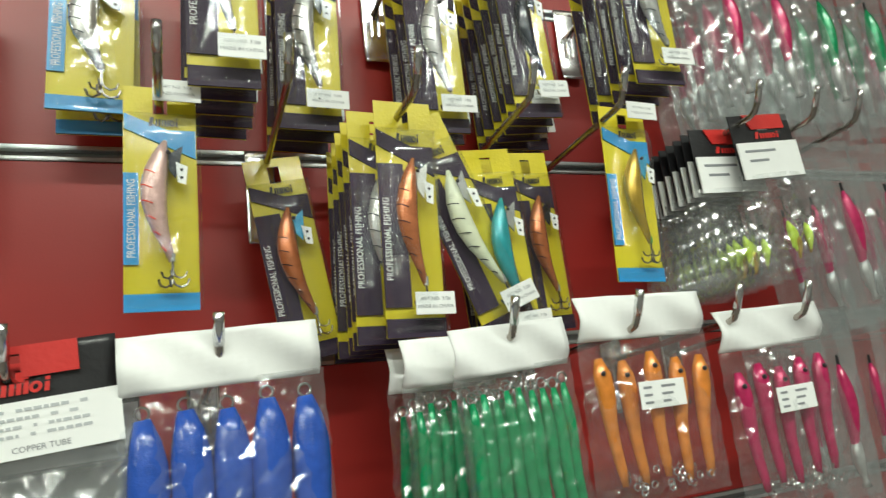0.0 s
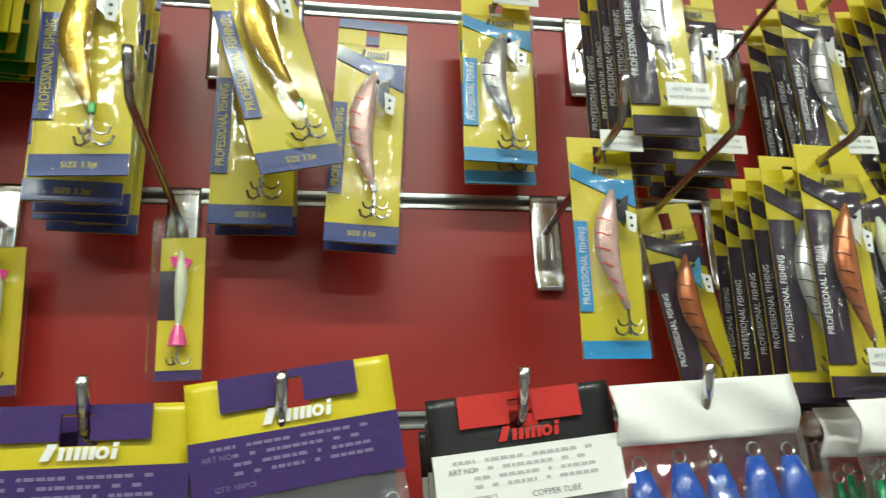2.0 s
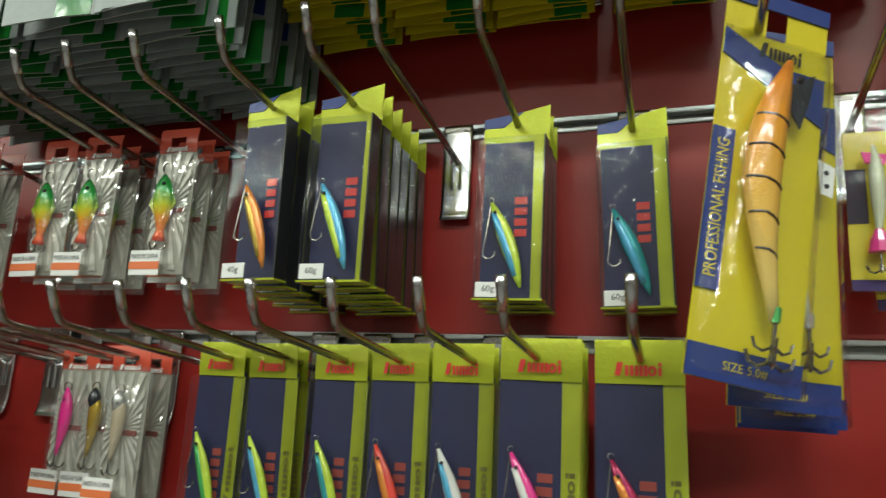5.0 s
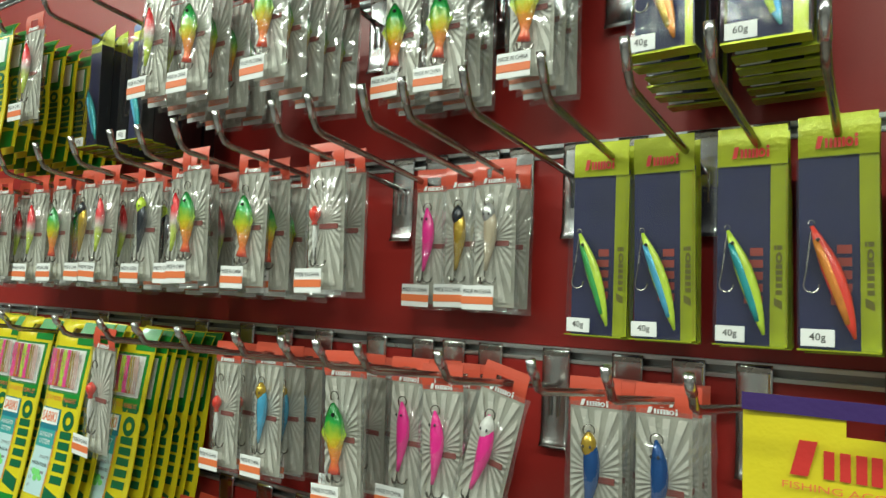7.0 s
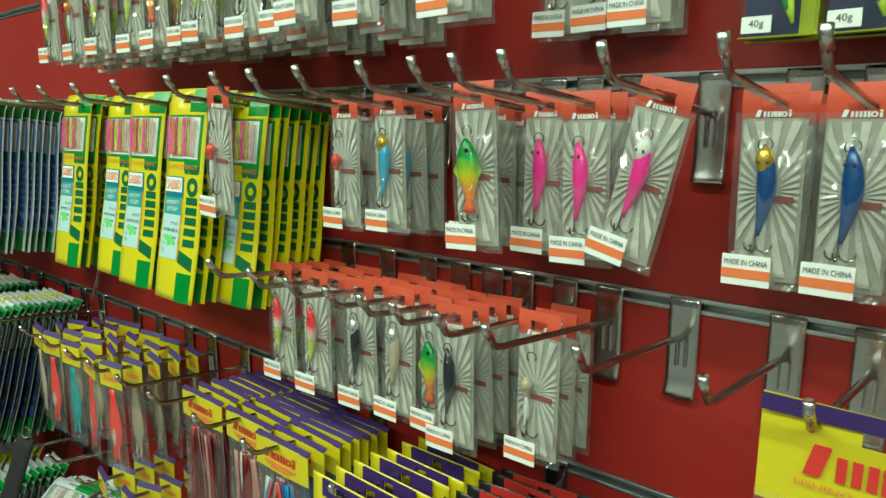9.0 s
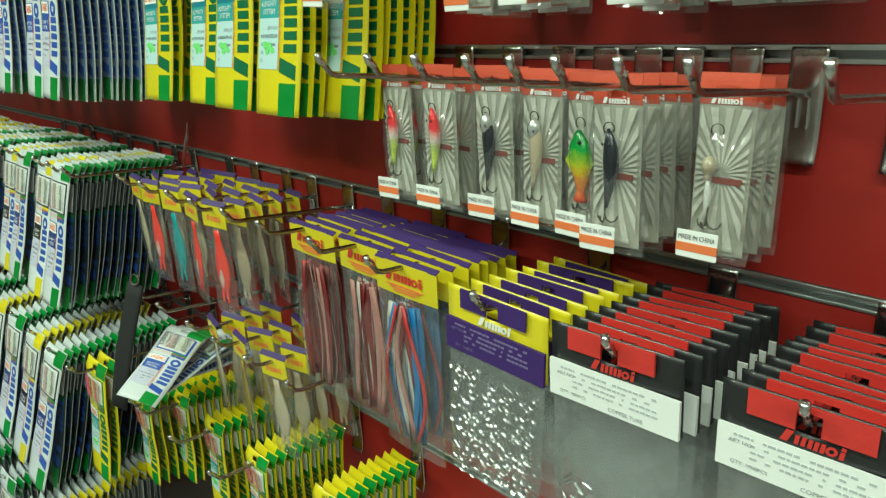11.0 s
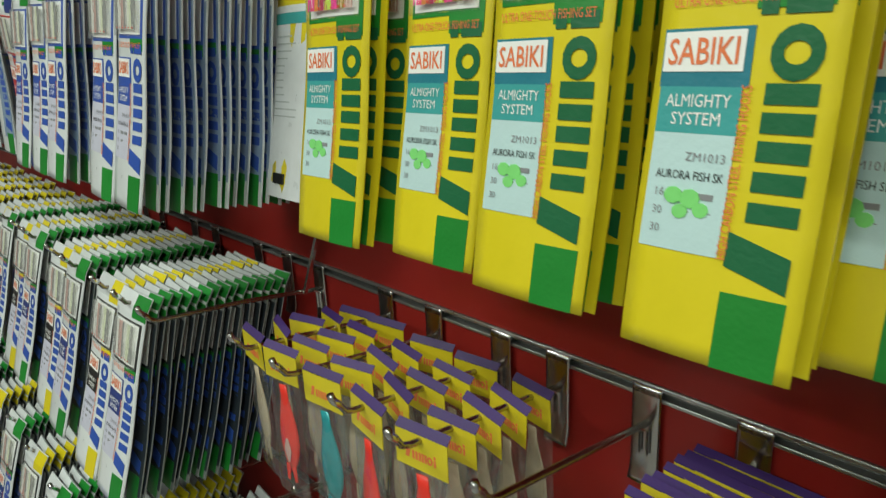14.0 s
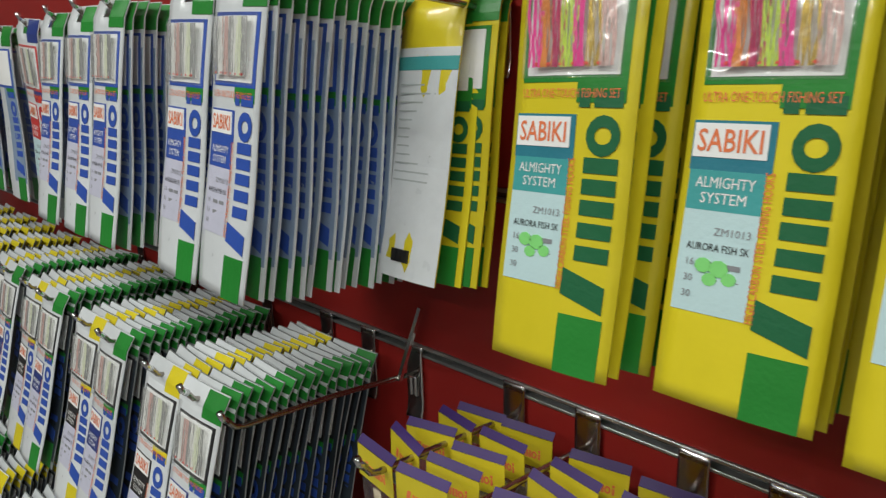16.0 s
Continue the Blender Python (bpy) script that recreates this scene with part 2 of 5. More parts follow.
def prism(points, y0, y1, bm=None):
    """A flat outline in x and z with thickness from y0 to y1."""
    bm = bm or bmesh.new()
    front = [bm.verts.new((x, y0, z)) for x, z in points]
    back = [bm.verts.new((x, y1, z)) for x, z in points]
    bm.faces.new(front)
    bm.faces.new(back[::-1])
    n = len(points)
    for i in range(n):
        bm.faces.new((front[i], back[i], back[(i + 1) % n], front[(i + 1) % n]))
    return bm


def sheet(x0, x1, z0, z1, y, thick, bow=lambda u, v: 0.0, nx=4, nz=8, bm=None, skip=None):
    """A thin bent card: bow(u, v) moves it towards the viewer; skip(u, v) leaves cells out for holes."""
    bm = bm or bmesh.new()
    g = []
    for k, off in ((0, 0.0), (1, thick)):
        g.append([[bm.verts.new((x0 + (x1 - x0) * i / nx, y + off - bow(i / nx, j / nz), z0 + (z1 - z0) * j / nz)) for i in range(nx + 1)] for j in range(nz + 1)])
    keep = {(i, j) for i in range(nx) for j in range(nz) if not (skip and skip((i + 0.5) / nx, (j + 0.5) / nz))}
    f, b = g
    for i, j in keep:
        bm.faces.new((f[j][i], f[j][i + 1], f[j + 1][i + 1], f[j + 1][i]))
        bm.faces.new((b[j][i], b[j + 1][i], b[j + 1][i + 1], b[j][i + 1]))
        for di, dj, p, q in ((-1, 0, (j, i), (j + 1, i)), (1, 0, (j + 1, i + 1), (j, i + 1)), (0, -1, (j, i + 1), (j, i)), (0, 1, (j + 1, i), (j + 1, i + 1))):
            if (i + di, j + dj) not in keep:
                bm.faces.new((f[p[0]][p[1]], f[q[0]][q[1]], b[q[0]][q[1]], b[p[0]][p[1]]))
    return bm


def loft(spine, radii, seg=10, bm=None):
    """A body of elliptical rings along a spine in the x-z plane; radii are (across, deep)."""
    bm = bm or bmesh.new()
    rings = []
    for k, (c, (ra, rd)) in enumerate(zip(spine, radii)):
        a, b = Vector(spine[max(k - 1, 0)]), Vector(spine[min(k + 1, len(spine) - 1)])
        d = (b - a).normalized()
        side = Vector((d.z, 0, -d.x))
        if side.length < 1e-6:
            side = Vector((1, 0, 0))
        side.normalize()
        deep = d.cross(side)
        rings.append([bm.verts.new(Vector(c) + side * ra * math.cos(2 * math.pi * s / seg) + deep * rd * math.sin(2 * math.pi * s / seg)) for s in range(seg)])
    for r, q in zip(rings, rings[1:]):
        for s in range(seg):
            bm.faces.new((r[s], r[(s + 1) % seg], q[(s + 1) % seg], q[s]))
    bm.faces.new(rings[0][::-1])
    bm.faces.new(rings[-1])
    return bm


def tube(points, radius, seg=6, bm=None):
    """A round wire through points."""
    bm = bm or bmesh.new()
    rings = []
    for k, c in enumerate(points):
        d = (Vector(points[min(k + 1, len(points) - 1)]) - Vector(points[max(k - 1, 0)])).normalized()
        a = d.orthogonal().normalized() if k == 0 else (prev - d * prev.dot(d)).normalized()
        prev = a
        b = d.cross(a)
        rings.append([bm.verts.new(Vector(c) + (a * math.cos(2 * math.pi * s / seg) + b * math.sin(2 * math.pi * s / seg)) * radius) for s in range(seg)])
    for r, q in zip(rings, rings[1:]):
        for s in range(seg):
            bm.faces.new((r[s], r[(s + 1) % seg], q[(s + 1) % seg], q[s]))
    bm.faces.new(rings[0][::-1])
    bm.faces.new(rings[-1])
    return bm


def ring_points(x, y, z, r, n=12, a0=0.0, a1=360.0):
    return [(x + r * math.cos(radians(a0 + (a1 - a0) * i / n)), y, z + r * math.sin(radians(a0 + (a1 - a0) * i / n))) for i in range(n + 1)]


def treble(x, y, z, s, bm=None):
    """A three-pointed hook with its shank up."""
    bm = bm or bmesh.new()
    for turn in (20, 140, 260):
        c, w = math.cos(radians(turn)), math.sin(radians(turn))
        pts = [(x, y, z)] + [(x + c * s * (0.5 - 0.5 * math.cos(radians(a))), y + w * 0.4 * s * (0.5 - 0.5 * math.cos(radians(a))), z - s - 0.5 * s * math.sin(radians(a))) for a in (0, 45, 90, 135, 180)]
        tube(pts, s * 0.06 + 0.0002, 4, bm)
    return bm


TEXTS = {}


def words(text, height, width=None, turn=0, bold=0.0):
    """Flat raised lettering in the x-z plane, centred; turn in degrees."""
    cu = bpy.data.curves.new("words", "FONT")
    cu.body, cu.size, cu.align_x, cu.align_y, cu.resolution_u = text, 1.0, "CENTER", "CENTER", 2
    cu.offset = bold
    tmp = new("words", cu)
    bpy.context.view_layer.update()
    me = bpy.data.meshes.new_from_object(tmp.evaluated_get(bpy.context.evaluated_depsgraph_get()))
    bpy.data.objects.remove(tmp)
    co = np.array([v.co[:] for v in me.vertices])
    lo, hi = co.min(0), co.max(0)
    c, size = (lo + hi) / 2, hi - lo
    k = height / size[1]
    kx = (width / size[0]) if width else k
    a = radians(turn)
    bm = bmesh.new()
    vs = []
    for p in co:
        x, z = (p[0] - c[0]) * kx, (p[1] - c[1]) * k
        vs.append(bm.verts.new((x * math.cos(a) - z * math.sin(a), 0, x * math.sin(a) + z * math.cos(a))))
    for f in me.polygons:
        try:
            bm.faces.new([vs[i] for i in f.vertices])
        except ValueError:
            pass
    bpy.data.meshes.remove(me)
    return bm


def shift(bm, x, y, z):
    for v in bm.verts:
        v.co += Vector((x, y, z))
    return bm


def mark(cx, y, cz, length, height, turn=0, bm=None, slant=0.0):
    """A brand mark as plain shapes in a row: slanted block, pair of bars, three bars, ring, bar with a block."""
    bm = bm or bmesh.new()
    h, t = height, 0.0003
    u = length / 5.2
    b = u * 0.35
    l = h * 0.78
    shapes = [[(0, 0), (u * 0.62, 0), (u * 0.95, h), (u * 0.33, h)]]
    for x0 in (1.15, 1.68, 2.2, 2.68, 3.16):
        shapes.append([(u * x0, 0), (u * x0 + b, 0), (u * x0 + b, l), (u * x0, l)])
    shapes.append([(u * 4.62, 0), (u * 4.62 + b, 0), (u * 4.62 + b, l * 0.82), (u * 4.62, l * 0.82)])
    shapes.append([(u * 4.62, l * 0.95), (u * 4.62 + b, l * 0.95), (u * 4.62 + b, h), (u * 4.62, h)])
    a = radians(turn)
    for s in shapes:
        pts = []
        for x, z in s:
            x, z = x + slant * z - length / 2, z - h / 2
            pts.append((cx + x * math.cos(a) - z * math.sin(a), cz + x * math.sin(a) + z * math.cos(a)))
        prism(pts, y - t, y, bm)
    rings = []
    for k, yy in ((1.0, y - t), (0.42, y - t), (0.42, y), (1.0, y)):
        row = []
        for i in range(14):
            c = 2 * math.pi * i / 14
            x, z = u * (4.0 + 0.46 * k * math.cos(c)), l / 2 + (l / 2) * (k if k == 1.0 else 0.5) * math.sin(c)
            x, z = x + slant * z - length / 2, z - h / 2
            row.append(bm.verts.new((cx + x * math.cos(a) - z * math.sin(a), yy, cz + x * math.sin(a) + z * math.cos(a))))
        rings.append(row)
    for p, q in zip(rings, rings[1:] + rings[:1]):
        for i in range(14):
            bm.faces.new((p[i], p[(i + 1) % 14], q[(i + 1) % 14], q[i]))
    return bm


def pouch(w, z0, z1, deep, rnd, nx=8, nz=10, y=0.0, rough=0.002, flare=0.0):
    """A crumpled clear bag, closed all round."""
    bm = bmesh.new()
    sides = []
    for s in (-1, 1):
        rows = []
        for j in range(nz + 1):
            v = j / nz
            row = []
            for i in range(nx + 1):
                u = i / nx
                edge = (i in (0, nx)) or (j in (0, nz))
                d = deep * (math.sin(math.pi * u) ** 0.6) * (math.sin(math.pi * min(v * 1.15 + 0.02, 1)) ** 0.6 if v < 0.87 else 0.15)
                x = (u - 0.5) * w * (1 + flare * (1 - v)) + (0 if not edge else rnd.uniform(-1, 1) * rough * 0.6)
                row.append((x, y + s * (d / 2 + (0 if edge else rnd.uniform(-1, 1) * rough)), z0 + (z1 - z0) * v))
            rows.append(row)
        sides.append(rows)
    for j in range(nz + 1):
        for i in range(nx + 1):
            if i in (0, nx) or j in (0, nz):
                sides[1][j][i] = tuple(Vector(sides[0][j][i]) + Vector((0, 0.0006, 0)))
    for k, rows in enumerate(sides):
        vs = [[bm.verts.new(p) for p in row] for row in rows]
        for j in range(nz):
            for i in range(nx):
                q = (vs[j][i], vs[j][i + 1], vs[j + 1][i + 1], vs[j + 1][i])
                bm.faces.new(q if k == 0 else q[::-1])
    return bm


# ---- the setting: red slatted display wall in a closed shop room ----
RAILS = (("a", 2.1), ("b", 1.9), ("c", 1.7), ("d", 1.5), ("e", 1.3), ("f", 1.1), ("g", 0.9), ("h", 0.7), ("i", 0.5), ("j", 0.3))
X0, X1 = -6.6, 2.2


def build_room():
    wall = tagged(new("wall_north", mesh_of(box(X0, X1, 0.012, 0.12, 0, 2.8), PLAIN)), "red slatted display wall with aluminium channels", "wall", kind="structure")
    lo = 0.02
    for z in sorted(z for _, z in RAILS) + [2.8]:
        hi = z - 0.0075 if z < 2.8 else 2.79
        part("wall_panel", box(X0, X1, 0.0, 0.0125, lo, hi, 0.0008), RED, wall)
        lo = z + 0.0075
    for _, z in RAILS:
        rail = tagged(new("display_rail", mesh_of(box(X0, X1, 0.0085, 0.0118, z - 0.007, z + 0.007), DARK)), "brushed aluminium channel let into the red wall", "rail", "channels of the display wall", "structure")
        part("upper_lip", box(X0, X1, -0.0022, 0.0085, z + 0.0032, z + 0.0072, 0.0008), ALU, rail)
        part("lower_lip", box(X0, X1, -0.0022, 0.0085, z - 0.0072, z - 0.0036, 0.0008), ALU, rail)
    tagged(new("floor", mesh_of(box(X0, X1, -4.0, 0.12, -0.1, 0.0), FLOOR)), "plain dark tiled shop floor", "floor", kind="structure")
    tagged(new("ceiling", mesh_of(box(X0, X1, -4.0, 0.12, 2.8, 2.9), CEIL)), "plain white shop ceiling", "ceiling", kind="structure")
    for n, b in (("wall_south", (X0, X1, -4.12, -4.0)), ("wall_east", (X1, X1 + 0.12, -4.0, 0.12)), ("wall_west", (X0 - 0.12, X0, -4.0, 0.12))):
        tagged(new(n, mesh_of(box(*b, 0, 2.8), PLAIN)), "plain painted shop wall", "wall", kind="structure")


build_room()

# ---- hooks ----
Z = dict(A=1.9, B=1.7, C=1.5, D=1.3, E=1.1, F=0.9, G=0.68, H=0.5, J=0.3, T=2.068, L=0.565, M=0.29, N=0.9)
REACH = dict(H=0.265, L=0.33, M=0.45, N=0.24)
HOOKS = []


def rod_z(row, y):
    return Z[row] - 0.03 + 0.022 * min(abs(y) / 0.2, 1)


def hook_parts(up, reach=0.2):
    h = root("display_hook", "chromed steel display hook clipped on the wall rail", "hook", "hooks of the display wall")
    bm = sheet(-0.014, 0.014, -0.088, 0.006, -0.0050, 0.0018, lambda u, v: 0.0045 * max(0.22 - v, 0) / 0.22 * max(0.22 - v, 0) / 0.22 + 0.0007 * math.sin(math.pi * u), 8, 20)
    part("back_plate", bm, CHROME, h, "chrome back plate with a curled foot", True)
    part("rail_clip", box(-0.0125, 0.0125, -0.0066, 0.006, -0.0012, 0.0035, 0.0006), STEEL, h, "dark steel clip in the rail")
    bm = tube([(-0.004, -0.0075, -0.058), (-0.004, -0.008, -0.034), (-0.002, -0.016, -0.0295)], 0.0016, 6)
    tube([(0.004, -0.0075, -0.058), (0.004, -0.008, -0.034), (0.002, -0.016, -0.0295)], 0.0016, 6, bm)
    part("prong", bm, CHROME, h)
    pts = [(0, -0.006, -0.03), (0, -0.05, -0.0245), (0, -0.12, -0.0165), (0, -reach + 0.012, -0.009), (0, -reach + 0.004, -0.006), (0, -reach, 0.0), (0, -reach - 0.007, up - 0.004), (0, -reach - 0.0085, up)]
    part("rod", tube(pts, 0.0031, 8), ROD, h, smooth=True)
    part("tip", tube([(0, -reach - 0.0012, 0.002), (0, -reach - 0.0072, up - 0.004), (0, -reach - 0.0092, up + 0.0022)], 0.0036, 8), CHROME, h, "bright flattened tip", True)
    return h


PROTO = {}


def put(key, build, m):
    """The thing of that kind, built once and then copied."""
    if key not in PROTO:
        PROTO[key] = build()
        PROTO[key].matrix_basis = m
        return PROTO[key]
    return copy_thing(PROTO[key], m)


def hook(row, x, skew=0.0):
    HOOKS.append((row, x))
    up = 0.02 if row in "ABCT" else 0.012
    reach = REACH.get(row, 0.2)
    put(("hook", up, reach), lambda: hook_parts(up, reach), pose(x, 0, Z[row], 0, 0, skew))


for row, xs in (
    ("A", (0.64, 0.5, 0.44, 0.39, 0.285, 0.22, 0.118, -0.075, -0.135, -0.222, -0.28, -0.345, -0.43, -0.51, -0.6, -0.69, -0.77, -0.85, 0.72, 0.86, 1.0)),
    ("B", (0.855, 0.785, 0.708, 0.552, 0.457, 0.348, 0.258, 0.169, -0.161, -0.306, -0.388, -0.47, -0.562, -0.632, -0.688, -0.757, -0.835, -0.912, -0.958, -0.995, -1.13, -1.25, -1.31, -1.42, -1.52, -1.64, -1.76)),
    ("C", (0.722, 0.637, 0.522, 0.411, 0.198, 0.083, -0.061, -0.17, -0.256, -0.463, -0.532, -0.587, -0.652, -0.703, -0.757, -0.82, -0.875, -0.935, -0.975, -1.04, -1.085, -1.16, -1.218, -1.286, -1.341, -1.42, -1.50, -1.60, -1.72, -1.85)),
    ("D", (-0.61, -0.715, -0.768, -0.822, -0.892, -0.965, -1.01, -1.05, -1.115, -1.197, -1.264, -1.335, -1.43, -1.56, -1.675, -1.785, -1.9, -2.0, -2.125, -2.23, -2.392, -2.486, -2.593, -2.72, -2.86)),
    ("E", (-0.69, -0.755, -0.818, -0.905, -0.98, -1.03, -1.082, -1.122, -1.168, -1.218, -1.287, -1.36)),
    ("F", (-0.75, -0.891, -1.034, -1.17, -1.311, -1.42, -1.525, -1.618, -1.715, -1.79, -1.895, -1.985)),
    ("N", (-2.138, -2.225, -2.315, -2.47, -2.56, -2.72, -2.81, -2.95)),
    ("G", (-1.52, -1.62, -1.72, -1.81, -1.92, -2.02)),
    ("H", (-1.5, -1.66, -1.8, -1.93, -1.975)),
    ("L", (-2.05, -2.17, -2.3, -2.43, -2.57, -2.72, -2.88)),
    ("M", (-2.12, -2.27, -2.42, -2.57, -2.73, -2.9)),
):
    for x in xs:
        hook(row, x, ((x * 977) % 1 - 0.5) * 3)


# ---- goods ----
RND = random.Random(7)


def spine_curve(z0, z1, sway, n=9, x=0.0, y=0.0):
    return [(x + sway * math.sin(math.pi * 1.15 * k / (n - 1)), y, z0 + (z1 - z0) * k / (n - 1)) for k in range(n)]


def lure_body(z0, z1, wide, deep, sway=0.004, x=0.0, y=0.0, bm=None, tail=0.25):
    sp = spine_curve(z0, z1, sway, 9, x, y)
    prof = (0.18, 0.62, 0.9, 1.0, 0.97, 0.82, 0.6, 0.4, tail)
    return loft(sp, [(wide * p, deep * p) for p in prof], 10, bm)


def rib(bm, c, k, wide, deep, a0, a1, wave, rad):
    """A thin wavy stripe lying round the front of a lure's body."""
    p = (0.18, 0.62, 0.9, 1.0, 0.97, 0.82, 0.6, 0.4, 0.25)[k]
    pts = []
    for i in range(7):
        a = radians(a0 + (a1 - a0) * i / 6)
        pts.append((c[0] + wide * p * math.sin(a), c[1] - deep * p * math.cos(a), c[2] + wave * (0.5 - abs(i - 3) / 3) * (1 if k % 2 else 0.6) - 0.0006 * i))
    tube(pts, rad, 4, bm)


def egi_pack(edge, top, body, accent, w=0.05, h=0.168, label=True, bars=None, size_words="SIZE 3.5#", boxy=0.0):
    """A squid-lure blister card: hole at the origin, the card hanging below."""
    n = {"cyan": CYAN, "navy": NAVY, "purple": PURPD}[edge]
    r = root("lure_blister_pack", f"yellow blister card with {edge} trim and {body} squid lure", "lure pack", "carded lures on hooks")
    zt, zb = 0.014, 0.014 - h
    hole = lambda u, v: abs(u - 0.5) < 0.14 and 0.895 < v < 0.945
    part("card", sheet(-w / 2, w / 2, zb, zt, 0, 0.0007, lambda u, v: 0.0012 * math.sin(v * 3), 10, 24, skip=hole), YEL, r)
    f = -0.0022
    part("flag", prism([(-w / 2 + 0.0006, zt - h * 0.13), (-w / 2 + 0.0006, zt - h * 0.2), (w / 2 - 0.0006, zt - h * 0.33), (w / 2 - 0.0006, zt - h * 0.2), (w * 0.1, zt - h * 0.2)], f - 0.0002, f + 0.0012), n, r)
    part("side_stripe", box(-w / 2, -w * (0.3 if edge != "purple" else 0.06), f - 0.0003, f + 0.0012, zb + h * 0.12 * (edge == "purple") + h * 0.2 * (edge != "purple"), zb + h * (0.6 if edge != "purple" else 0.72)), n, r)
    s = words("PROFESSIONAL FISHING", w * 0.11, h * 0.34, 90)
    part("stripe_lettering", shift(s, -w * 0.4, f - 0.0006, zb + h * 0.4), WHT if edge != "navy" else YEL, r)
    part("bottom_band", box(-w / 2, w / 2, f - 0.0003, f + 0.0012, zb, zb + h * 0.075), n, r)
    if edge == "navy":
        part("top_band", box(-w / 2, w / 2, f + 0.0004, f + 0.0016, zt - h * 0.045, zt - 0.0003), n, r)
        part("size_lettering", shift(words(size_words, h * 0.022), 0, f - 0.0006, zb + h * 0.036), YEL, r)
    part("brand_mark", mark(w * 0.05, f - 0.0004, zt - h * 0.165, w * 0.42, h * 0.04), BLK, r)
    lz0, lz1 = (zt - h * 0.2, zb + h * 0.15) if bars else (zt - h * 0.27, zb + h * 0.2)
    fat = 0.17 if bars else 0.18
    y = -0.011
    lure = part("lure", lure_body(lz0, lz1, w * fat, min(w * 0.15, 0.0085), -w * 0.16, w * 0.06, y), LURE["tiger" if bars else body], r, f"{body} prawn-shaped lure", True)
    sp = spine_curve(lz0, lz1, -w * 0.16, 9, w * 0.06, y)
    if bars:
        bm = bmesh.new()
        for k in (2, 3, 4, 5, 6):
            rib(bm, sp[k], k, w * fat, min(w * 0.15, 0.0085), -75, 60, 0.0028, 0.0007)
        part("stripe_pattern", bm, BLK, lure)
    elif body in ("pinkish", "copper", "pale", "silver"):
        bm = bmesh.new()
        for k in range(2, 8):
            rib(bm, sp[k], k, w * fat, min(w * 0.15, 0.0085), -85, -5, 0.0012, 0.0005)
        part("stripe_pattern", bm, LURE["red" if body == "pinkish" else "black"], lure)
    fin = [(w * 0.1, lz0 - h * 0.06), (w * 0.3, lz0 - h * 0.02), (w * 0.26, lz0 - h * 0.1), (w * 0.2, lz0 - h * 0.17), (w * 0.1, lz0 - h * 0.13)]
    part("fin", prism(fin, y - 0.0008, y + 0.0008), LURE[accent], lure)
    bm = bmesh.new()
    bmesh.ops.create_uvsphere(bm, u_segments=8, v_segments=6, radius=w * 0.035)
    part("eye", shift(bm, w * 0.1, y - w * 0.1, lz0 - h * 0.06), BLK, lure)
    if not bars:
        tag = prism([(w * 0.2, lz0 - h * 0.1), (w * 0.36, lz0 - h * 0.12), (w * 0.33, lz0 - h * 0.2), (w * 0.22, lz0 - h * 0.19)], y - 0.0042, y - 0.0036)
        part("depth_tag", tag, WHT, lure, "small white tag with two dark dots")
        for q in (0.135, 0.17):
            part("tag_dot", prism([(w * 0.275 + w * 0.025 * math.cos(g * 1.05), lz0 - h * q + w * 0.025 * math.sin(g * 1.05)) for g in range(6)], y - 0.0045, y - 0.0041), BLK, lure)
    e = sp[-1]
    part("line_tie", tube([(e[0], y, e[2] + h * 0.035), (e[0], y, e[2])], w * 0.045, 8), LURE["green" if bars or body == "gold" else "silver"], lure)
    part("hook_crown", treble(e[0], y, e[2], w * 0.24), STEEL, lure)
    part("hook_crown", treble(e[0] + w * 0.01, y, e[2] + h * 0.02, w * 0.2), STEEL, lure)
    d = 0.02 + boxy
    bl = sheet(-w * 0.49, w * 0.56, zb + h * 0.008, zt - h * 0.12, -0.0012, 0.0004, lambda u, v: d * (1 - abs(2 * u - 1) ** 4) * (1 - abs(2 * v - 1) ** 8) * (0.86 + 0.14 * math.sin(2.2 + 5 * v)), 14, 20)
    part("blister", bl, CLEAR, r, "clear domed plastic blister", True).visible_shadow = False
    if label:
        d *= 0.8
        lb = part("price_label", box(-w * 0.1, w * 0.56, -d - 0.0009, -d - 0.0001, *((zt - h * 0.1, zt) if edge == "cyan" else (zb + h * 0.08, zb + h * 0.17)), 0.0003), WHT, r, "white price label")
        bm = shift(words("ART NO. 3.0#", h * 0.016), w * 0.23, -d - 0.0012, zt - h * 0.035 if edge == "cyan" else zb + h * 0.142)
        part("label_lettering", bm, GREYT, lb)
        part("label_lettering", shift(words("MADE IN CHINA", h * 0.014), w * 0.23, -d - 0.0012, zt - h * 0.065 if edge == "cyan" else zb + h * 0.112), GREYT, lb)
    return r


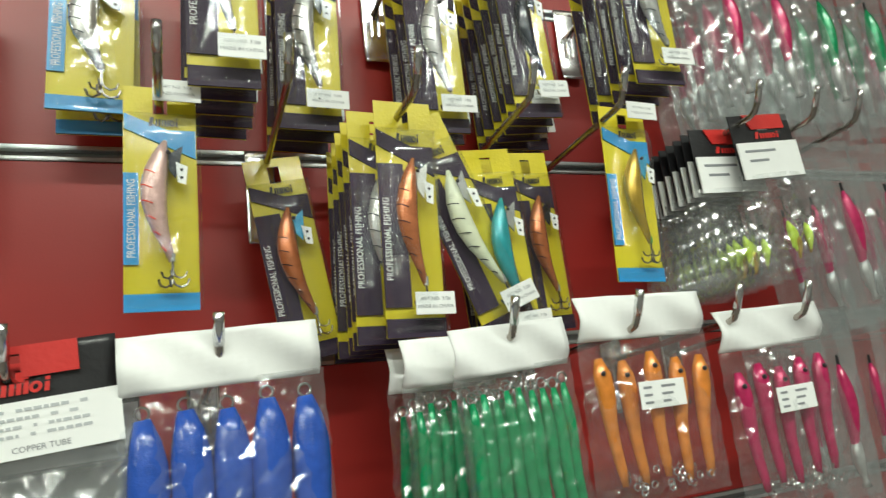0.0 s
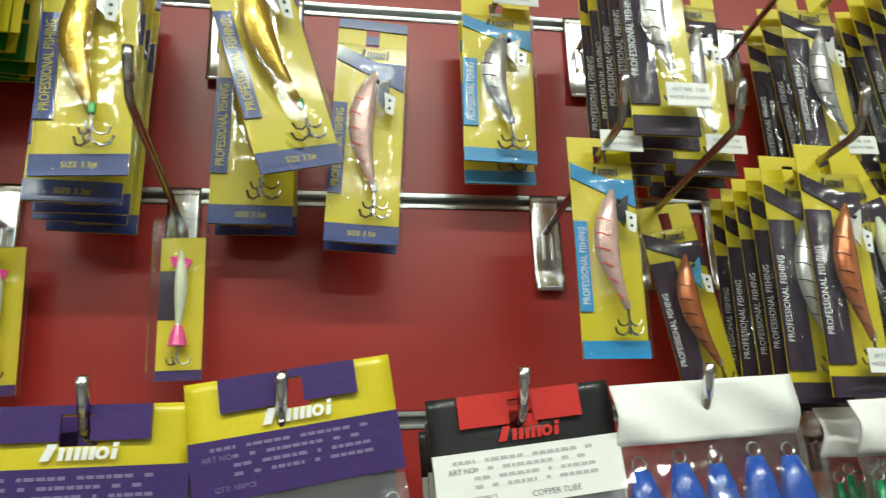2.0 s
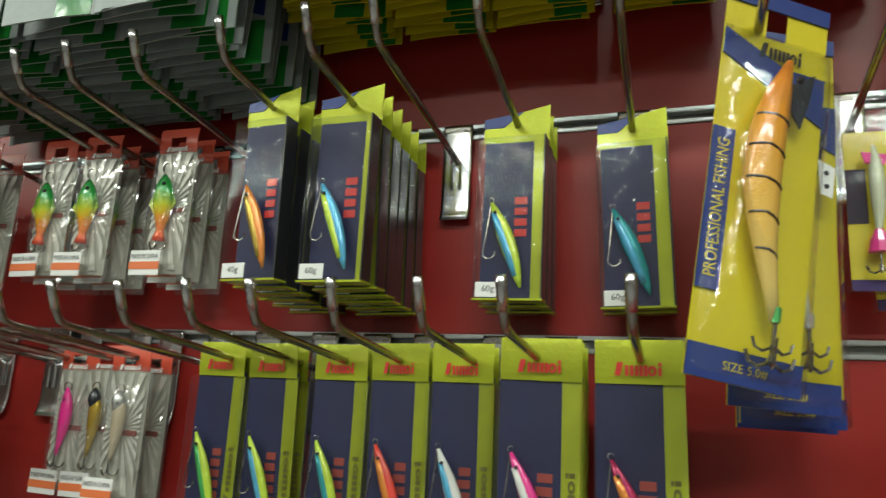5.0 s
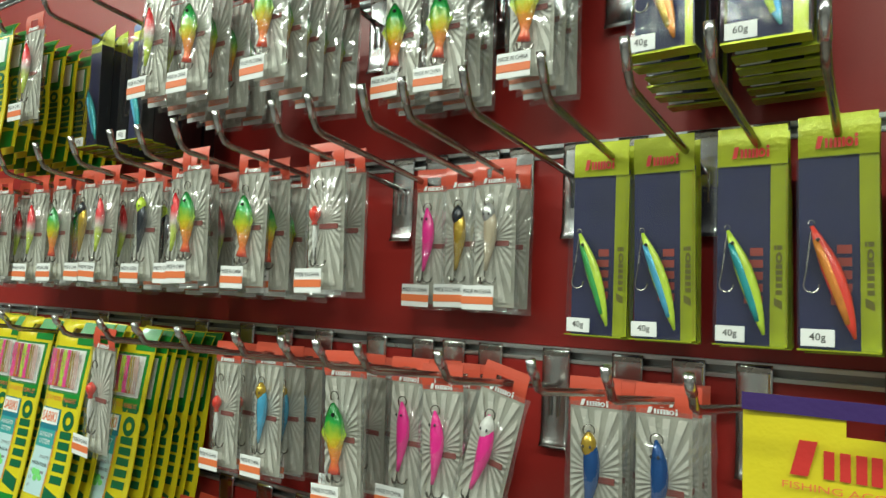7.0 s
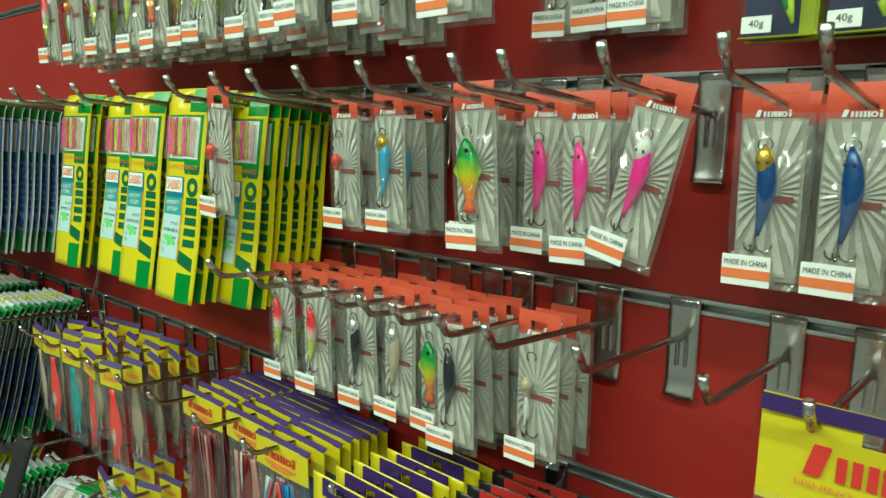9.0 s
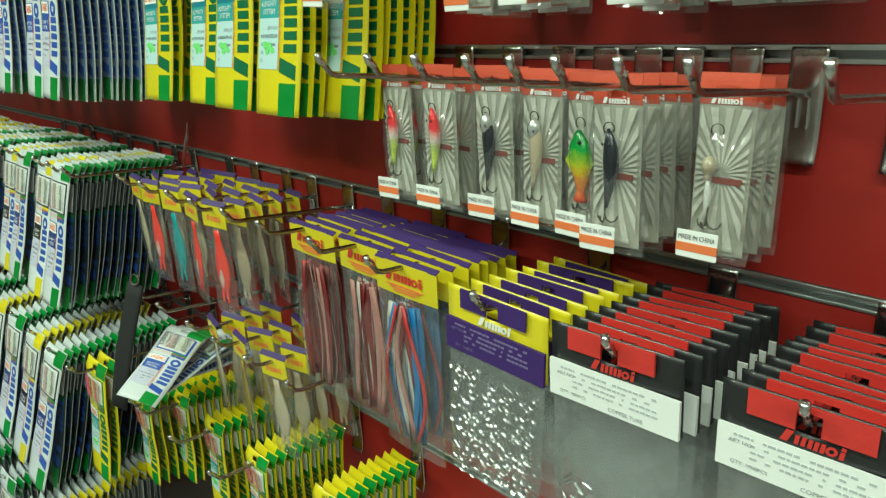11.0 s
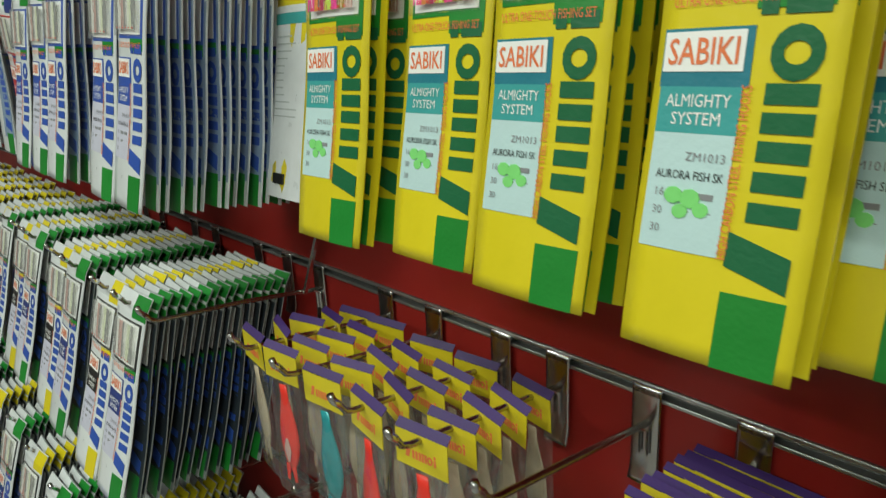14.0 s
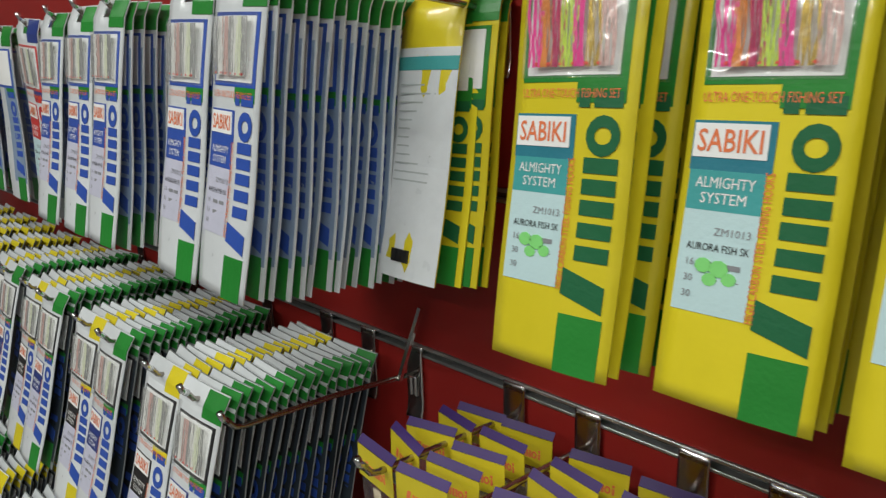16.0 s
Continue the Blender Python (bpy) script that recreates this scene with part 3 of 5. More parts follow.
def slim_box():
    r = root("slim_lure_box", "slim clear box with pale pink-tailed lure on yellow card", "lure pack", "slim boxed lures")
    w, zt, zb = 0.041, -0.008, -0.138
    part("hang_tab", sheet(-0.012, 0.012, zt - 0.002, 0.012, 0, 0.0005, nx=8, nz=8, skip=lambda u, v: abs(u - 0.5) < 0.2 and 0.35 < v < 0.65), CLEAR, r)
    part("card", box(-w * 0.42, w * 0.42, -0.003, -0.002, zb + 0.002, zt - 0.012), YEL, r)
    part("purple_panel", box(-w * 0.42, -w * 0.1, -0.0036, -0.003, zb + 0.05, zt - 0.04), PURPD, r)
    part("bottom_band", box(-w * 0.42, w * 0.42, -0.0036, -0.003, zb + 0.002, zb + 0.01), PURP, r)
    lure = part("lure", lure_body(zt - 0.025, zb + 0.034, 0.0052, 0.005, 0.001, 0, -0.011, tail=0.5), LURE["pale"], r, "pale green squid lure", True)
    part("tail_skirt", loft([(0, -0.011, zb + 0.044), (0, -0.011, zb + 0.036), (0, -0.011, zb + 0.028)], [(0.003, 0.003), (0.006, 0.005), (0.0075, 0.006)]), LURE["pink"], lure, "bright pink tail skirt")
    part("fin", prism([(-0.008, zt - 0.03), (0.009, zt - 0.033), (0.006, zt - 0.04), (-0.006, zt - 0.038)], -0.0125, -0.0105), LURE["pink"], lure)
    part("hook_crown", treble(0, -0.011, zb + 0.03, 0.011), STEEL, lure)
    part("clear_box", box(-w / 2, w / 2, -0.021, 0, zb, zt, 0.0012), CLEAR, r, "clear plastic box").visible_shadow = False
    return r


def jig(x0, z0, x1, z1, wide, mats, parent, y=-0.009, hookcol=STEEL):
    """A slanting metal jig with two colours and an assist hook."""
    n = 9
    sp = [(x0 + (x1 - x0) * k / (n - 1) + 0.002 * math.sin(math.pi * k / (n - 1)), y, z0 + (z1 - z0) * k / (n - 1)) for k in range(n)]
    prof = (0.2, 0.55, 0.85, 1.0, 1.0, 0.92, 0.75, 0.5, 0.15)
    lure = part("lure", loft(sp, [(wide * p, wide * 0.55 * p) for p in prof], 10), LURE[mats[0]], parent, f"{mats[0]} metal jig", True)
    sp2 = [(p[0] - wide * 0.28, p[1] - 0.0009, p[2]) for p in sp]
    part("belly", loft(sp2[1:-1], [(wide * 0.62 * p, wide * 0.5 * p) for p in prof[1:-1]], 8), LURE[mats[1]], lure, f"{mats[1]} side", True)
    bm = bmesh.new()
    bmesh.ops.create_uvsphere(bm, u_segments=8, v_segments=6, radius=wide * 0.22)
    part("eye", shift(bm, sp[1][0], y - wide * 0.5, sp[1][2]), BLK, lure)
    bm = tube(ring_points(x0, y, z0 + 0.002, 0.0022, 8), 0.0004, 4)
    cx, cz = x0 - wide * 0.5, z0 - 0.03
    tube([(x0, y, z0), (cx, y - 0.002, cz), (cx - 0.002, y - 0.002, cz - 0.012)] + ring_points(cx + 0.003, y - 0.002, cz - 0.012, 0.005, 6, 180, 370)[1:], 0.0006, 4, bm)
    part("assist_hook", bm, hookcol, lure)
    return lure


def weight_label(text, x, z, y, parent):
    lb = part("weight_label", box(x - 0.0105, x + 0.0105, y - 0.0006, y, z - 0.006, z + 0.006, 0.0003), WHT, parent, f"white label reading {text}")
    part("label_lettering", shift(words(text, 0.0066), x, y - 0.0009, z), BLK, lb)


def jig_box(weight, mats, w=0.05, deep=0.017):
    r = root("jig_box", f"clear box with navy card, lime header and {mats[0]} {weight} jig", "lure pack", "boxed metal jigs")
    zt, zb = -0.016, -0.15
    part("header", prism([(-w / 2, -0.016), (-w / 2, 0.006), (0, 0.010), (w / 2, 0.016), (w / 2, -0.016)], -0.0008, 0), LIME, r, "lime foil hang header")
    part("header_band", prism([(-w / 2, -0.002), (-w / 2, 0.006), (0, 0.010), (w * 0.1, 0.0115), (-w * 0.2, -0.002)], -0.0014, -0.0008), NAVY, r)
    part("card", box(-w / 2 + 0.002, w / 2 - 0.002, -0.002, -0.001, zb + 0.001, zt), INK, r)
    part("foil_stripe", box(w * 0.28, w / 2 - 0.002, -0.0028, -0.002, zb + 0.001, zt), LIME, r, "lime holographic foil stripe")
    bm = bmesh.new()
    for k in range(4):
        box(w * 0.02, w * 0.2, -0.0026, -0.002, -0.07 - k * 0.009, -0.064 - k * 0.009, 0, bm)
    part("print_marks", bm, SCARLET, r)
    jig(-w * 0.3, -0.07, w * 0.16, zb + 0.01, 0.0066, mats, r)
    weight_label(weight, -w * 0.26, zb + 0.007, -deep - 0.0006, r)
    part("side_wall", box(w / 2 - 0.0016, w / 2 - 0.0004, -deep, -0.0005, zb, zt), BLK, r)
    bm = box(-w / 2, w / 2, -deep, 0, zb - 0.0012, zb + 0.0004)
    part("bottom_wall", bm, LIME, r)
    part("clear_box", box(-w / 2, w / 2, -deep, -0.0002, zb + 0.0005, zt, 0.0012), CLEAR, r, "clear plastic front").visible_shadow = False
    return r


def jig_card(weight, mats, w=0.049, h=0.166):
    r = root("jig_header_pack", f"navy and lime foil card with {mats[0]} {weight} metal jig", "lure pack", "carded metal jigs")
    zt, zb = 0.014, 0.014 - h
    part("header", sheet(-w / 2, w / 2, -0.016, zt, -0.001, 0.0006, lambda u, v: 0.004 * (1 - v) * v + 0.002 * u, 8, 6), LIME, r, "lime foil header with red mark")
    part("brand_mark", mark(0, -0.0045, -0.006, w * 0.55, 0.009), SCARLET, r)
    part("card", box(-w / 2, w / 2, 0, 0.0008, zb, -0.012), INK, r)
    part("foil_stripe", box(w * 0.26, w / 2, -0.0008, 0, zb, -0.016), LIME, r, "lime holographic foil stripe")
    bm = bmesh.new()
    for k in range(5):
        box(-w * 0.02 - 0.001 * k, w * 0.16, -0.0007, 0, -0.085 - k * 0.009, -0.079 - k * 0.009, 0, bm)
    part("print_marks", bm, mat("faded_red_ink", (0.3, 0.05, 0.04), 0.4), r)
    part("stripe_mark", mark(w * 0.37, -0.0009, -0.1, 0.05, w * 0.11, 90), mat("olive_ink", (0.12, 0.11, 0.015), 0.4), r)
    jig(-w * 0.32, -0.066, w * 0.2, zb + 0.008, 0.0062, mats, r, -0.007)
    weight_label(weight, -w * 0.24, zb + 0.008, -0.0145, r)
    part("bottom_fold", box(-w / 2, w / 2, -0.013, 0.0008, zb - 0.001, zb), LIME, r)
    part("clear_front", box(-w / 2, w / 2, -0.0135, -0.0002, zb + 0.0005, -0.017, 0.002), CLEAR, r, "clear plastic front").visible_shadow = False
    return r


def burst(w, z0, z1, y):
    """A card of fine rays spreading from its middle."""
    bm = bmesh.new()
    cz = z0 + (z1 - z0) * 0.55
    n = 26
    for k in range(n):
        a0, a1 = 2 * math.pi * k / n, 2 * math.pi * (k + 0.5) / n
        pts = [(0, cz)]
        for a in (a0, a1):
            dx, dz = math.cos(a), math.sin(a)
            t = min((w / 2) / abs(dx) if abs(dx) > 1e-4 else 9, ((z1 - cz) if dz > 0 else (cz - z0)) / abs(dz) if abs(dz) > 1e-4 else 9)
            pts.append((dx * t, cz + dz * t))
        prism(pts, y - 0.0003, y, bm)
    return bm


def red_pack(mats, w=0.05, h=0.148, style="jig", plain=False):
    r = root("lure_bag", f"clear bag with orange-red header, {mats[0]} lure and silver card", "lure pack", "lure bags with red headers")
    zt, zb = 0.012, 0.012 - h
    hole = lambda u, v: (abs(u - 0.5) < 0.2 and 0.28 < v < 0.62)
    part("header", sheet(-w * 0.44, w * 0.44, -0.012, zt, -0.001, 0.0007, lambda u, v: 0.0015 * math.sin(v * 3.1), 10, 8, skip=hole), ORG, r, "orange-red header with hang slot")
    part("brand_mark", mark(0, -0.0026, -0.0085, w * 0.5, 0.005), WHT, r)
    part("backing_card", sheet(-w * 0.44, w * 0.44, zb + 0.006, -0.012, 0.0, 0.0006, lambda u, v: 0.0025 * math.sin(math.pi * u), 4, 4), BURST, r, "silver sunburst card")
    if not plain:
        part("ray_print", burst(w * 0.8, zb + 0.01, -0.014, -0.0026), BURST2, r)
        part("name_bar", box(-w * 0.12, w * 0.34, -0.0036, -0.0028, -0.072, -0.067), mat("maroon_print", (0.25, 0.05, 0.04), 0.4), r)
    y = -0.009
    if style == "jig":
        fire = mats == ("lime", "red")
        lure = part("lure", lure_body(-0.03, zb + 0.04, 0.0072, 0.005, 0.003, -w * 0.06, y), LURE["firetip" if fire else mats[0]], r, "red, white and lime sprayed lure" if fire else f"{mats[0]} metal lure", True)
        if not fire and mats[0] != mats[1]:
            part("head", lure_body(-0.0305, -0.056, 0.0066, 0.0056, 0.0, -w * 0.045, y - 0.0006), LURE[mats[1]], lure, f"{mats[1]} head", True)
        for sgn in (-1, 1):
            part("eye", loft([(-w * 0.045 + sgn * 0.0028, y - 0.0052, -0.0405), (-w * 0.045 + sgn * 0.0028, y - 0.0056, -0.042), (-w * 0.045 + sgn * 0.0028, y - 0.0052, -0.0435)], [(0.0004, 0.0003), (0.0014, 0.0006), (0.0004, 0.0003)], 6), BLK, lure)
    elif style == "bib":
        rows = ((-0.036, 0.18), (-0.041, 0.5), (-0.048, 0.82), (-0.056, 1.0), (-0.065, 0.98), (-0.074, 0.8), (-0.083, 0.55), (-0.09, 0.36), (-0.095, 0.5), (-0.1, 0.62))
        bm = loft([(-w * 0.06 + 0.0016 * math.sin(q * 60), y, q) for q, _ in rows], [(0.0115 * p, 0.0066 * p) for _, p in rows], 12)
        lure = part("lure", bm, LURE["rainbow"], r, "green, yellow and orange sprayed lure", True)
        for sgn in (-1, 1):
            part("fin", prism([(-w * 0.06 + sgn * 0.009, -0.052), (-w * 0.06 + sgn * 0.0155, -0.064), (-w * 0.06 + sgn * 0.007, -0.076)], y - 0.0006, y + 0.0006), LURE["rainbow"], lure)
        bm = bmesh.new()
        bmesh.ops.create_uvsphere(bm, u_segments=8, v_segments=6, radius=0.0018)
        part("eye", shift(bm, -w * 0.06 + 0.003, y - 0.0052, -0.046), BLK, lure)
    else:
        lure = part("lure", lure_body(-0.05, -0.068, 0.006, 0.0055, 0.0, -w * 0.14, y, tail=0.6), LURE[mats[0]], r, f"{mats[0]} bead", True)
        part("tail", lure_body(-0.066, -0.1, 0.003, 0.003, 0.001, -w * 0.14, y), LURE[mats[1]], lure, "", True)
    bm = tube(ring_points(-w * 0.05, y, -0.03, 0.005, 8, -30, 230), 0.0006, 4)
    part("hook_wire", bm, STEEL, lure)
    part("treble_hook", treble(-w * 0.1, y, zb + 0.046, 0.012), STEEL, lure)
    lb = part("origin_label", box(-w * 0.52, w * 0.16, -0.0150, -0.0143, zb + 0.003, zb + 0.026, 0.0003), WHT, r, "white and orange origin label")
    part("label_band", box(-w * 0.52, w * 0.16, -0.0155, -0.0149, zb + 0.0085, zb + 0.0155), ORGL, lb)
    part("label_lettering", shift(words("MADE IN CHINA", 0.0042, w * 0.6), -w * 0.18, -0.0156, zb + 0.0205), BLK, lb)
    part("clear_bag", pouch(w * 1.06, zb, -0.008, 0.026, random.Random(len(PROTO)), 8, 10, -0.001, 0.0012), BAG, r, "clear crinkled bag").visible_shadow = False
    return r


SAB = {
    "yellow": (YEL2, DGRN, GRN, mat("petrol_print", (0.02, 0.2, 0.27), 0.35, var=0.08, coat=0.25), PALE, GRN), "white": (SHADEW, BLUE, GRN, BLUE, mat("lilac_print", (0.55, 0.56, 0.68), 0.4), BLUE),
    "whitered": (SHADEW, SCARLET, NAVY, SCARLET, PALE, SCARLET),
}


SHOWN = {"whitered": "white", "slate": "white", "gold": "white and yellow"}
SAB["slate"] = (SHADEW, BLUE, GRN, NAVY, SAB["white"][4], BLK)
SAB["gold"] = (SHADEW, BLUE, YEL2, BLK, SAB["white"][4], BLK)
SAB["grey"] = (mat("grey_green_bag", (0.36, 0.41, 0.41), 0.45, var=0.25, scale=60, spread=0.1), NAVY, GRN, NAVY, PALE, NAVY)
# Darkened copy of the white bag: the shade inside a stack, put into the colour.
STACK_SHADE = mat("shaded_white_bag", (0.26, 0.29, 0.29), 0.35, var=0.15, scale=50, bump=0.35, bscale=60, coat=0.2, spread=0.15)
# White: blue print. Slate and gold: near-black panel painting the shade between bags.
SIDE = {"white": mat("steel_blue_print", (0.24, 0.33, 0.47), 0.4, var=0.2, scale=90, coat=0.2, spread=0.12), "slate": mat("slate_stack_shade", (0.025, 0.035, 0.045), 0.4, var=0.3, scale=90, coat=0.2, spread=0.2)}

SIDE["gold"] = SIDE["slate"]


def sabiki(kind, w, h, front=True, back=False, hang=0.0):
    """A flat rig bag: hole at the origin; slightly curled, with the print as raised film."""
    base, ink, block, head, table, frame_ink = SAB[kind]
    # Bags behind the front one get the stack's shade as a darker base.
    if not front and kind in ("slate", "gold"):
        base = STACK_SHADE
    r = root("rig_bag", f"{SHOWN.get(kind, kind)} printed fishing rig bag with tall coloured mark", "rig bag", f"stack of {SHOWN.get(kind, kind)} rig bags")
    zt, zb = 0.014, 0.014 - h
    bow = lambda u, v: 0.006 * (1 - v) ** 2 - 0.012 * max(v - 0.93, 0) / 0.07 * 0.5 + 0.0022 * math.sin(math.pi * u) + 0.001 * math.sin(9 * v + 2 * u)
    def onto(bm):
        for v in bm.verts:
            u, q = v.co.x / w + 0.5, (v.co.z - zb) / h
            v.co.y -= bow(u, q)
        return bm
    hole = lambda u, v: abs(u - 0.5) < 0.1 and 0.93 < v < 0.965
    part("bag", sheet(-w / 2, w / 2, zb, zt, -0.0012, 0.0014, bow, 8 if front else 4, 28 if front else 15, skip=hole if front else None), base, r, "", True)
    y = -0.0013
    def strip(x0, x1, z0, z1, off, nz=8):
        nz = nz if front else 4
        return sheet(x0, x1, z0, z1, y - off, off * 0.9, lambda u, v: bow((x0 + (x1 - x0) * u) / w + 0.5, (z0 + (z1 - z0) * v - zb) / h), 3, nz)
    if back:
        part("back_panel", strip(-w / 2, w / 2, zb, zt - 0.05, 0.0004), SHADEW, r, "white printed back")
        part("back_band", strip(-w / 2, w / 2, zt - 0.07, zt - 0.058, 0.0007), TEAL, r)
        bm = bmesh.new()
        for k in range(12):
            strip_w = w * (0.6 if k % 3 else 0.4)
            sheet(-w * 0.4, -w * 0.4 + strip_w, zt - 0.084 - k * 0.008, zt - 0.0825 - k * 0.008, y - 0.0008, 0.0002, lambda u, v, k=k: bow(0.3, (zt - 0.083 - k * 0.008 - zb) / h), 1, 1, bm)
        part("fine_print", bm, mat("pale_grey_ink", (0.45, 0.5, 0.5), 0.5), r)
        bm = bmesh.new()
        for k in range(11):
            box(-w * 0.25 + k * 0.0021, -w * 0.25 + k * 0.0021 + (0.0013 if k % 3 else 0.0007), y - 0.0025 - bow(0.3, 0.1), y - bow(0.3, 0.1), zb + 0.016, zb + 0.028, 0, bm)
        part("bar_code", bm, BLK, r)
        return r
    k = h / 0.27
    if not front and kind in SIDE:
        # On slate and gold this panel is painted shade, not print.
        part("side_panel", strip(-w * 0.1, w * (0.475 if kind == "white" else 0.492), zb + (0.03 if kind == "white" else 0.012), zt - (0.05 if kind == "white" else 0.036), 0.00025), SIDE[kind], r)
    part("colour_block", strip(w * 0.08, w * 0.42, zb, zb + 0.037 * k, 0.0004), block, r)
    bm = mark(w * 0.24, 0, 0, 0.137 * k, w * 0.33, 90)
    for v in bm.verts:
        v.co.z += zb + 0.109 * k
        v.co.y += y - 0.0004
    part("brand_mark", onto(bm), ink, r, "tall upright mark of plain shapes")
    if kind in ("slate", "gold"):
        part("paper_top", strip(-w / 2, w / 2, zt - 0.026, zt - 0.0006, 0.0003, 4), SHADEW, r, "white paper top")
    part("top_fold", strip(w * 0.1, w / 2, zt - 0.03 * k, zt - 0.001, 0.0005), block, r)
    part("window_frame", strip(-w * 0.43, w * 0.42, zb + 0.177 * k, zb + 0.236 * k, 0.0004), frame_ink, r)
    part("frame_shadow", strip(w * 0.05, w * 0.42, zb + 0.165 * k, zb + 0.177 * k, 0.0005), block, r)
    win = part("window", strip(-w * 0.39, w * 0.36, zb + 0.181 * k, zb + 0.233 * k, 0.0008), WHT, r, "clear window over bright skirts")
    if not front:
        return r
    rr = random.Random(int(w * 10000) + len(PROTO))
    cols = ("pink", "orange", "crimson", "lime", "pink", "gold", "pinkish") if kind == "yellow" else ("silver", "white", "pinkish", "silver", "white", "pale", "silver")
    for c in range(7):
        x = -w * 0.33 + w * 0.095 * c
        bm = bmesh.new()
        for q in range(10):
            xx = x + rr.uniform(-0.0045, 0.0045)
            pts = [(xx + rr.uniform(-0.002, 0.002) * (j > 0) + 0.001 * j, y - 0.0035 - bow(0.5, 0.75), zb + (0.232 - 0.0155 * j) * k) for j in range(4)]
            tube(pts, 0.0005, 3, bm)
        part("skirt", bm, LURE[cols[c]], win)
    bm = bmesh.new()
    for c in range(6):
        box(-w * 0.3 + c * w * 0.1, -w * 0.3 + c * w * 0.1 + 0.003, y - 0.004 - bow(0.5, 0.7), y - 0.002 - bow(0.5, 0.7), zb + 0.186 * k, zb + 0.1885 * k, 0.0006, bm)
    part("beads", bm, LURE["red"], win)
    part("window_film", strip(-w * 0.4, w * 0.38, zb + 0.179 * k, zb + 0.235 * k, 0.006), BAG, win).visible_shadow = False
    part("line_lettering", onto(shift(words("ULTRA ONE-TOUCH FISHING SET", 0.0055 * k, w * 0.8), -w * 0.02, y - 0.0009, zb + 0.1705 * k)), ORGL, r)
    part("rig_label_edge", strip(-w * 0.46, w * 0.06, zb + 0.131 * k, zb + 0.158 * k, 0.0004), head, r)
    part("rig_label", strip(-w * 0.45, w * 0.02, zb + 0.138 * k, zb + 0.1565 * k, 0.0009), WHT, r, "white label reading SABIKI")
    part("rig_lettering", onto(shift(words("SABIKI", 0.0125 * k, w * 0.41, 0, 0.01), -w * 0.215, y - 0.0012, zb + 0.1473 * k)), ORGL, r)
    part("system_panel", strip(-w * 0.45, w * 0.03, zb + 0.109 * k, zb + 0.131 * k, 0.0006), TEAL if kind == "yellow" else head, r)
    part("system_lettering", onto(shift(words("ALMIGHTY", 0.006 * k, w * 0.38), -w * 0.21, y - 0.001, zb + 0.1245 * k)), WHT, r)
    part("system_lettering", onto(shift(words("SYSTEM", 0.006 * k, w * 0.29), -w * 0.21, y - 0.001, zb + 0.116 * k)), WHT, r)
    part("table_panel", strip(-w * 0.45, w * 0.03, zb + 0.052 * k, zb + 0.109 * k, 0.0005), table, r)
    part("table_lettering", onto(shift(words("ZM1013", 0.0042 * k), -w * 0.12, y - 0.0009, zb + 0.098 * k)), GREYT, r)
    part("table_lettering", onto(shift(words("AURORA FISH SK", 0.0042 * k, w * 0.4), -w * 0.2, y - 0.0009, zb + 0.089 * k)), BLK, r)
    for q, t in enumerate(("16", "30", "30")):
        part("table_lettering", onto(shift(words(t, 0.004 * k), -w * 0.36, y - 0.0009, zb + (0.08 - 0.009 * q) * k)), GREYT, r)
    bm = bmesh.new()
    for q in range(3):
        for s in (0, 1):
            box(-w * 0.26 + s * w * 0.13, -w * 0.17 + s * w * 0.13, y - 0.0008 - bow(0.3, 0.28), y - bow(0.3, 0.28), zb + (0.078 - 0.009 * q) * k, zb + (0.081 - 0.009 * q) * k, 0, bm)
    part("fine_print", bm, GREYT, r)
    if kind == "yellow":
        bm = bmesh.new()
        for cx, cz, rad in ((-0.27, 0.079, 0.0046), (-0.17, 0.078, 0.0052), (-0.1, 0.073, 0.004), (-0.22, 0.0715, 0.004)):
            prism([(cx * w + rad * math.cos(a * 0.7), cz * k + zb + rad * 0.9 * math.sin(a * 0.7)) for a in range(9)], y - 0.0014 - bow(0.3, 0.28), y - 0.0006 - bow(0.3, 0.28), bm)
        part("green_sticker", bm, mat("green_dot", (0.22, 0.72, 0.2), 0.5), r)
    part("side_lettering", onto(shift(words("HIGH CARBON STEEL FISHING HOOKS", w * 0.055, 0.08 * k, 90), w * 0.055, y - 0.0009, zb + 0.092 * k)), ORGL, r)
    return r


def merged(thing, name, label, category, group):
    """One mesh, with all its materials, out of a thing's parts; the parts go."""
    verts, faces, slots, mats = [], [], [], []
    for c in list(thing.children):
        me = c.data
        if me.materials[0] not in mats:
            mats.append(me.materials[0])
        base = len(verts)
        verts += [v.co[:] for v in me.vertices]
        faces += [tuple(base + i for i in p.vertices) for p in me.polygons]
        slots += [mats.index(me.materials[0])] * len(me.polygons)
        bpy.data.objects.remove(c)
    bpy.data.objects.remove(thing)
    me = bpy.data.meshes.new("mesh")
    me.from_pydata(verts, [], faces)
    for m in mats:
        me.materials.append(m)
    me.polygons.foreach_set("material_index", slots)
    return tagged(new(name, me), label, category, group)


def plain_bag(kind, w, h):
    return merged(sabiki(kind, w, h, False), "rig_bag", f"{SHOWN.get(kind, kind)} printed fishing rig bag inside a full stack", "rig bag", f"stack of {SHOWN.get(kind, kind)} rig bags")


FAR = []


